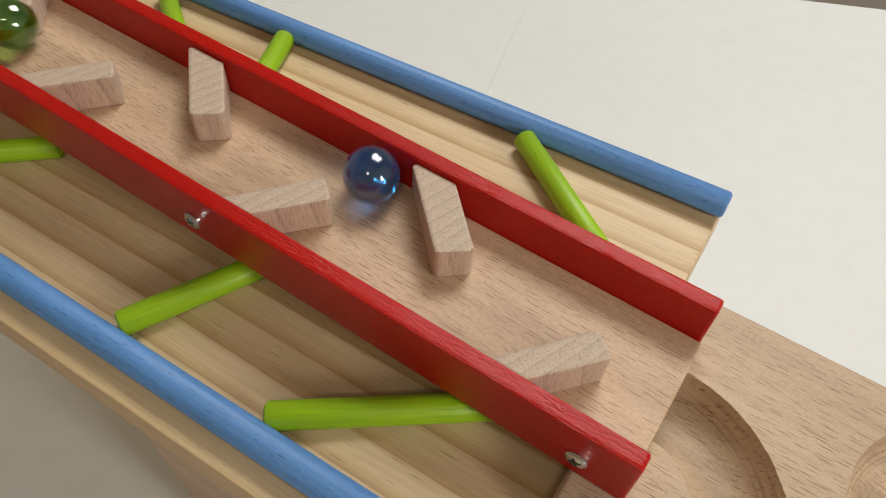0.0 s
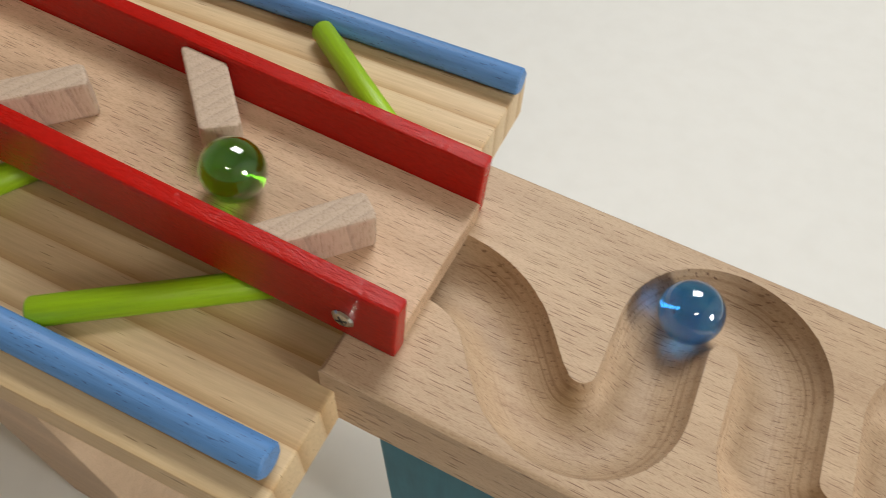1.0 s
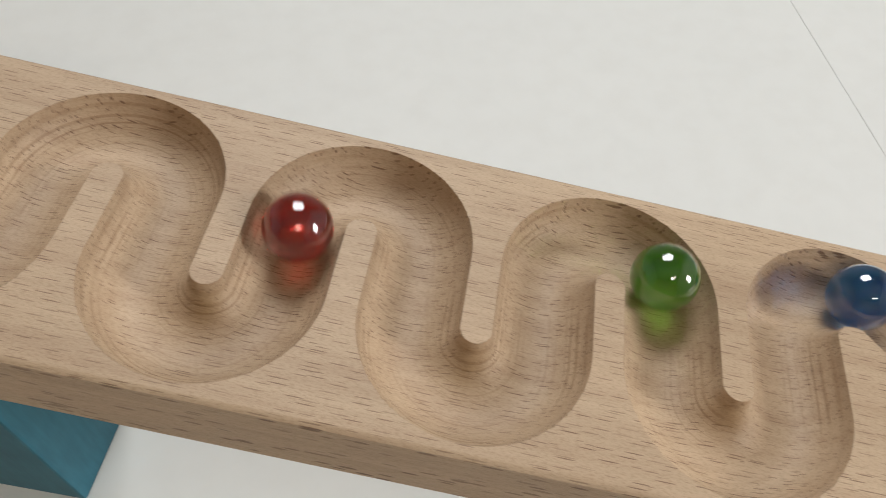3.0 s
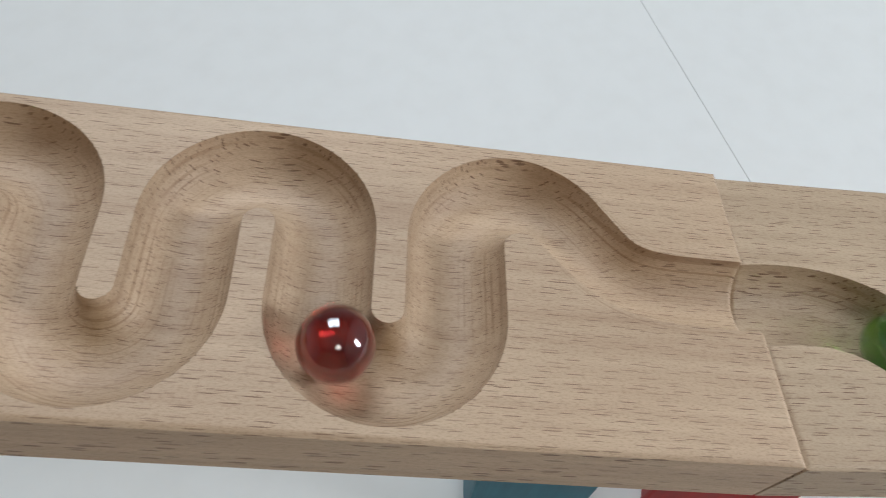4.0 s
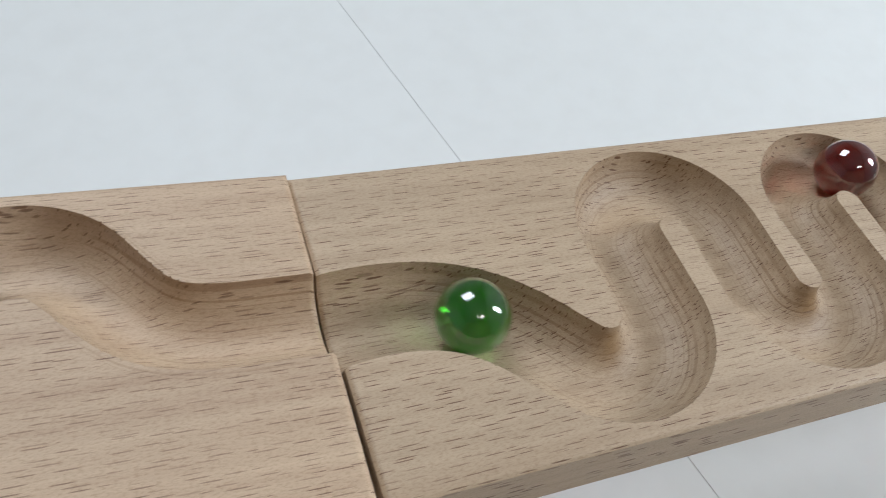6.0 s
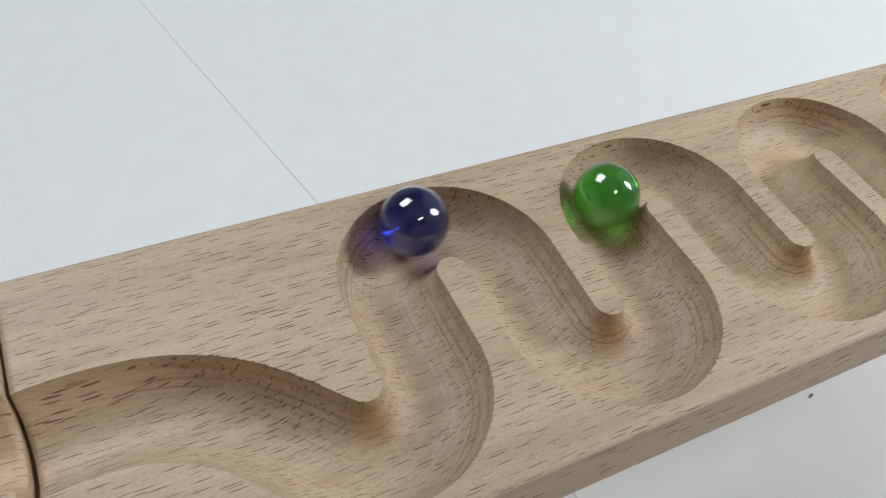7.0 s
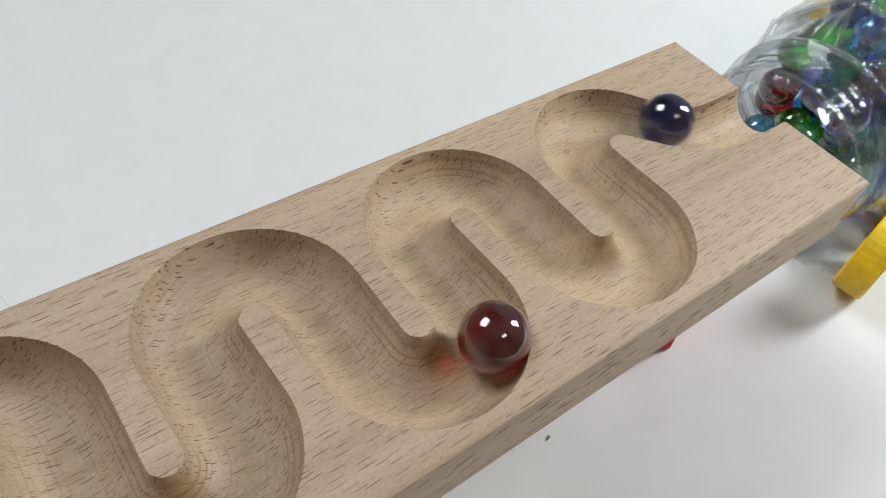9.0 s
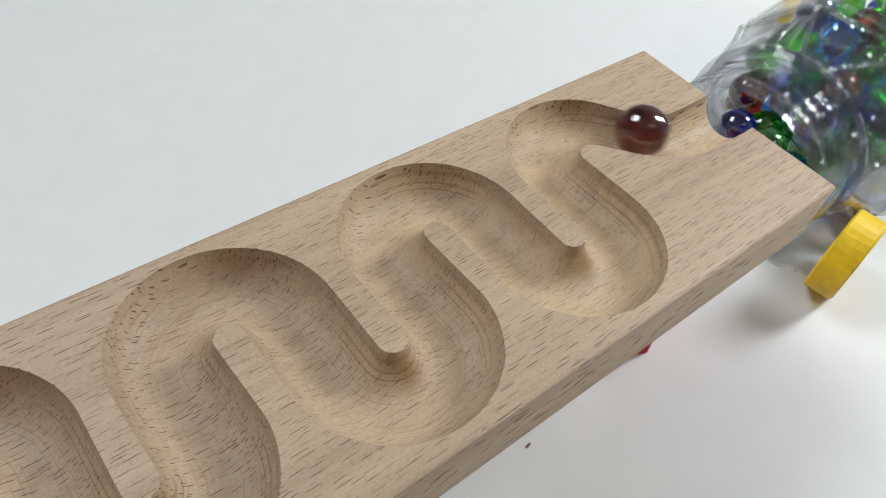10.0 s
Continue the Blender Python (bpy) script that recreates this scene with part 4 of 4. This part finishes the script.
    roll(blue2, [
        (0, -0.7016, 0.0411, 0.2330, 0), (2.4, -0.6121, 0.0444, 0.2231, 70), (2.55, -0.5697, 0.0371, 0.2184, 140), (2.75, -0.5272, 0.0381, 0.2136, 210), (2.95, -0.4847, 0.0452, 0.2089, 280),
        (3.15, -0.4424, 0.0298, 0.2042, 350), (3.35, -0.3997, 0.0501, 0.1994, 420), (3.45, -0.3740, 0.0314, 0.1966, 490), (3.55, -0.3630, 0.0405, 0.1953, 524), (3.65, -0.3452, 0.0510, 0.1934, 574),
        (3.75, -0.3262, 0.0492, 0.1912, 621), (3.85, -0.2996, 0.0323, 0.1716, 691), (3.95, -0.2792, 0.0138, 0.1701, 757), (4.05, -0.2611, 0.0290, 0.1683, 815), (4.15, -0.2624, 0.0482, 0.1689, 861),
        (4.25, -0.2527, 0.0672, 0.1679, 913), (4.35, -0.2301, 0.0632, 0.1656, 968), (4.45, -0.2298, 0.0341, 0.1657, 1038), (4.55, -0.2153, 0.0154, 0.1637, 1096), (4.65, -0.1983, 0.0258, 0.1620, 1144),
        (4.75, -0.1975, 0.0475, 0.1620, 1197), (4.85, -0.1871, 0.0648, 0.1609, 1246), (4.95, -0.1686, 0.0575, 0.1591, 1294), (5.05, -0.1667, 0.0360, 0.1589, 1346), (5.15, -0.1587, 0.0171, 0.1581, 1396),
        (5.25, -0.1392, 0.0211, 0.1561, 1444), (5.35, -0.1358, 0.0422, 0.1558, 1496), (5.4, -0.1318, 0.0605, 0.1554, 1541), (5.5, -0.1114, 0.0626, 0.1534, 1591), (5.6, -0.1050, 0.0420, 0.1527, 1643),
        (5.7, -0.1010, 0.0203, 0.1523, 1696), (5.8, -0.0806, 0.0181, 0.1503, 1746), (5.9, -0.0742, 0.0387, 0.1496, 1798), (6, -0.0703, 0.0604, 0.1492, 1852), (6.1, -0.0498, 0.0628, 0.1472, 1902),
        (6.2, -0.0363, 0.0447, 0.1458, 1956), (6.3, -0.0151, 0.0418, 0.1441, 2009), (6.4, 0.0068, 0.0408, 0.1392, 2059), (6.5, 0.0282, 0.0385, 0.1370, 2113), (6.6, 0.0471, 0.0279, 0.1349, 2168),
        (6.7, 0.0657, 0.0183, 0.1329, 2220), (6.8, 0.0787, 0.0353, 0.1317, 2274), (6.9, 0.0779, 0.0553, 0.1319, 2324), (7, 0.0887, 0.0710, 0.1314, 2372), (7.1, 0.1066, 0.0608, 0.1290, 2424),
        (7.2, 0.1067, 0.0381, 0.1293, 2481), (7.3, 0.1200, 0.0199, 0.1272, 2537), (7.4, 0.1400, 0.0285, 0.1255, 2592), (7.5, 0.1340, 0.0531, 0.1266, 2656), (7.6, 0.1449, 0.0724, 0.1255, 2711),
        (7.7, 0.1669, 0.0627, 0.1227, 2772), (7.8, 0.1652, 0.0399, 0.1231, 2830), (7.9, 0.1778, 0.0223, 0.1212, 2884), (8, 0.1976, 0.0282, 0.1192, 2936), (8.1, 0.1995, 0.0413, 0.1195, 2969),
        (8.2, 0.2005, 0.0659, 0.1192, 3031), (8.3, 0.2187, 0.0746, 0.1179, 3082), (8.4, 0.2271, 0.0546, 0.1168, 3136), (8.5, 0.2319, 0.0321, 0.1156, 3194), (8.6, 0.2472, 0.0223, 0.1144, 3239),
        (8.7, 0.2576, 0.0404, 0.1130, 3292), (8.8, 0.2571, 0.0627, 0.1133, 3347), (8.9, 0.2713, 0.0776, 0.1119, 3399), (9, 0.2918, 0.0631, 0.1101, 3462), (9.1, 0.3074, 0.0538, 0.1084, 3508),
        (9.2, 0.3286, 0.0527, 0.1049, 3562), (9.4, 0.3930, 0.0790, 0.0460, 3632), (10, 0.3930, 0.0790, 0.0460, 3632),
    ])
    roll(red2, [
        (0, -0.7314, 0.0413, 0.2363, 0), (3.1, -0.6121, 0.0444, 0.2231, 70), (3.35, -0.5697, 0.0371, 0.2184, 140), (3.55, -0.5272, 0.0381, 0.2136, 210), (3.75, -0.4847, 0.0452, 0.2089, 280),
        (3.95, -0.4424, 0.0298, 0.2042, 350), (4.15, -0.3997, 0.0501, 0.1994, 420), (4.25, -0.3740, 0.0314, 0.1966, 490), (4.35, -0.3630, 0.0405, 0.1953, 524), (4.45, -0.3452, 0.0510, 0.1934, 574),
        (4.55, -0.3262, 0.0492, 0.1912, 621), (4.65, -0.2996, 0.0323, 0.1716, 691), (4.75, -0.2792, 0.0138, 0.1701, 757), (4.85, -0.2611, 0.0290, 0.1683, 815), (4.95, -0.2624, 0.0482, 0.1689, 861),
        (5.05, -0.2527, 0.0672, 0.1679, 913), (5.15, -0.2301, 0.0632, 0.1656, 968), (5.25, -0.2298, 0.0341, 0.1657, 1038), (5.35, -0.2153, 0.0154, 0.1637, 1096), (5.45, -0.1983, 0.0258, 0.1620, 1144),
        (5.55, -0.1975, 0.0475, 0.1620, 1197), (5.65, -0.1871, 0.0648, 0.1609, 1246), (5.75, -0.1686, 0.0575, 0.1591, 1294), (5.85, -0.1667, 0.0360, 0.1589, 1346), (5.95, -0.1587, 0.0171, 0.1581, 1396),
        (6.05, -0.1392, 0.0211, 0.1561, 1444), (6.1, -0.1358, 0.0313, 0.1558, 1470), (6.2, -0.1357, 0.0520, 0.1558, 1520), (6.3, -0.1221, 0.0656, 0.1544, 1567), (6.4, -0.1060, 0.0553, 0.1528, 1613),
        (6.5, -0.1050, 0.0347, 0.1527, 1663), (6.6, -0.0969, 0.0170, 0.1519, 1710), (6.7, -0.0781, 0.0204, 0.1500, 1756), (6.8, -0.0742, 0.0402, 0.1496, 1805), (6.9, -0.0706, 0.0601, 0.1493, 1854),
        (7, -0.0519, 0.0640, 0.1474, 1900), (7.1, -0.0389, 0.0482, 0.1461, 1950), (7.2, -0.0214, 0.0418, 0.1448, 1997), (7.3, -0.0007, 0.0418, 0.1427, 2047), (7.4, 0.0210, 0.0433, 0.1383, 2098),
        (7.5, 0.0456, 0.0337, 0.1356, 2164), (7.6, 0.0679, 0.0226, 0.1331, 2227), (7.7, 0.0789, 0.0347, 0.1316, 2268), (7.8, 0.0753, 0.0500, 0.1326, 2307), (7.9, 0.0801, 0.0667, 0.1323, 2351),
        (8, 0.1012, 0.0697, 0.1301, 2405), (8.1, 0.1093, 0.0551, 0.1286, 2447), (8.2, 0.1064, 0.0326, 0.1287, 2503), (8.3, 0.1236, 0.0192, 0.1268, 2558), (8.4, 0.1410, 0.0312, 0.1256, 2611),
        (8.5, 0.1341, 0.0546, 0.1261, 2673), (8.6, 0.1457, 0.0730, 0.1255, 2727), (8.7, 0.1667, 0.0624, 0.1227, 2786), (8.8, 0.1650, 0.0397, 0.1232, 2843), (8.9, 0.1763, 0.0219, 0.1214, 2896),
        (9, 0.1959, 0.0256, 0.1195, 2946), (9.1, 0.1966, 0.0418, 0.1199, 2986), (9.2, 0.2002, 0.0712, 0.1193, 3056), (9.3, 0.2218, 0.0723, 0.1172, 3110), (9.4, 0.2266, 0.0546, 0.1168, 3156),
        (9.5, 0.2332, 0.0302, 0.1155, 3219), (9.6, 0.2509, 0.0248, 0.1136, 3266), (9.7, 0.2576, 0.0441, 0.1135, 3317), (9.8, 0.2586, 0.0667, 0.1132, 3374), (9.9, 0.2744, 0.0763, 0.1116, 3420),
        (10, 0.2929, 0.0616, 0.1101, 3480),
    ])

motions()
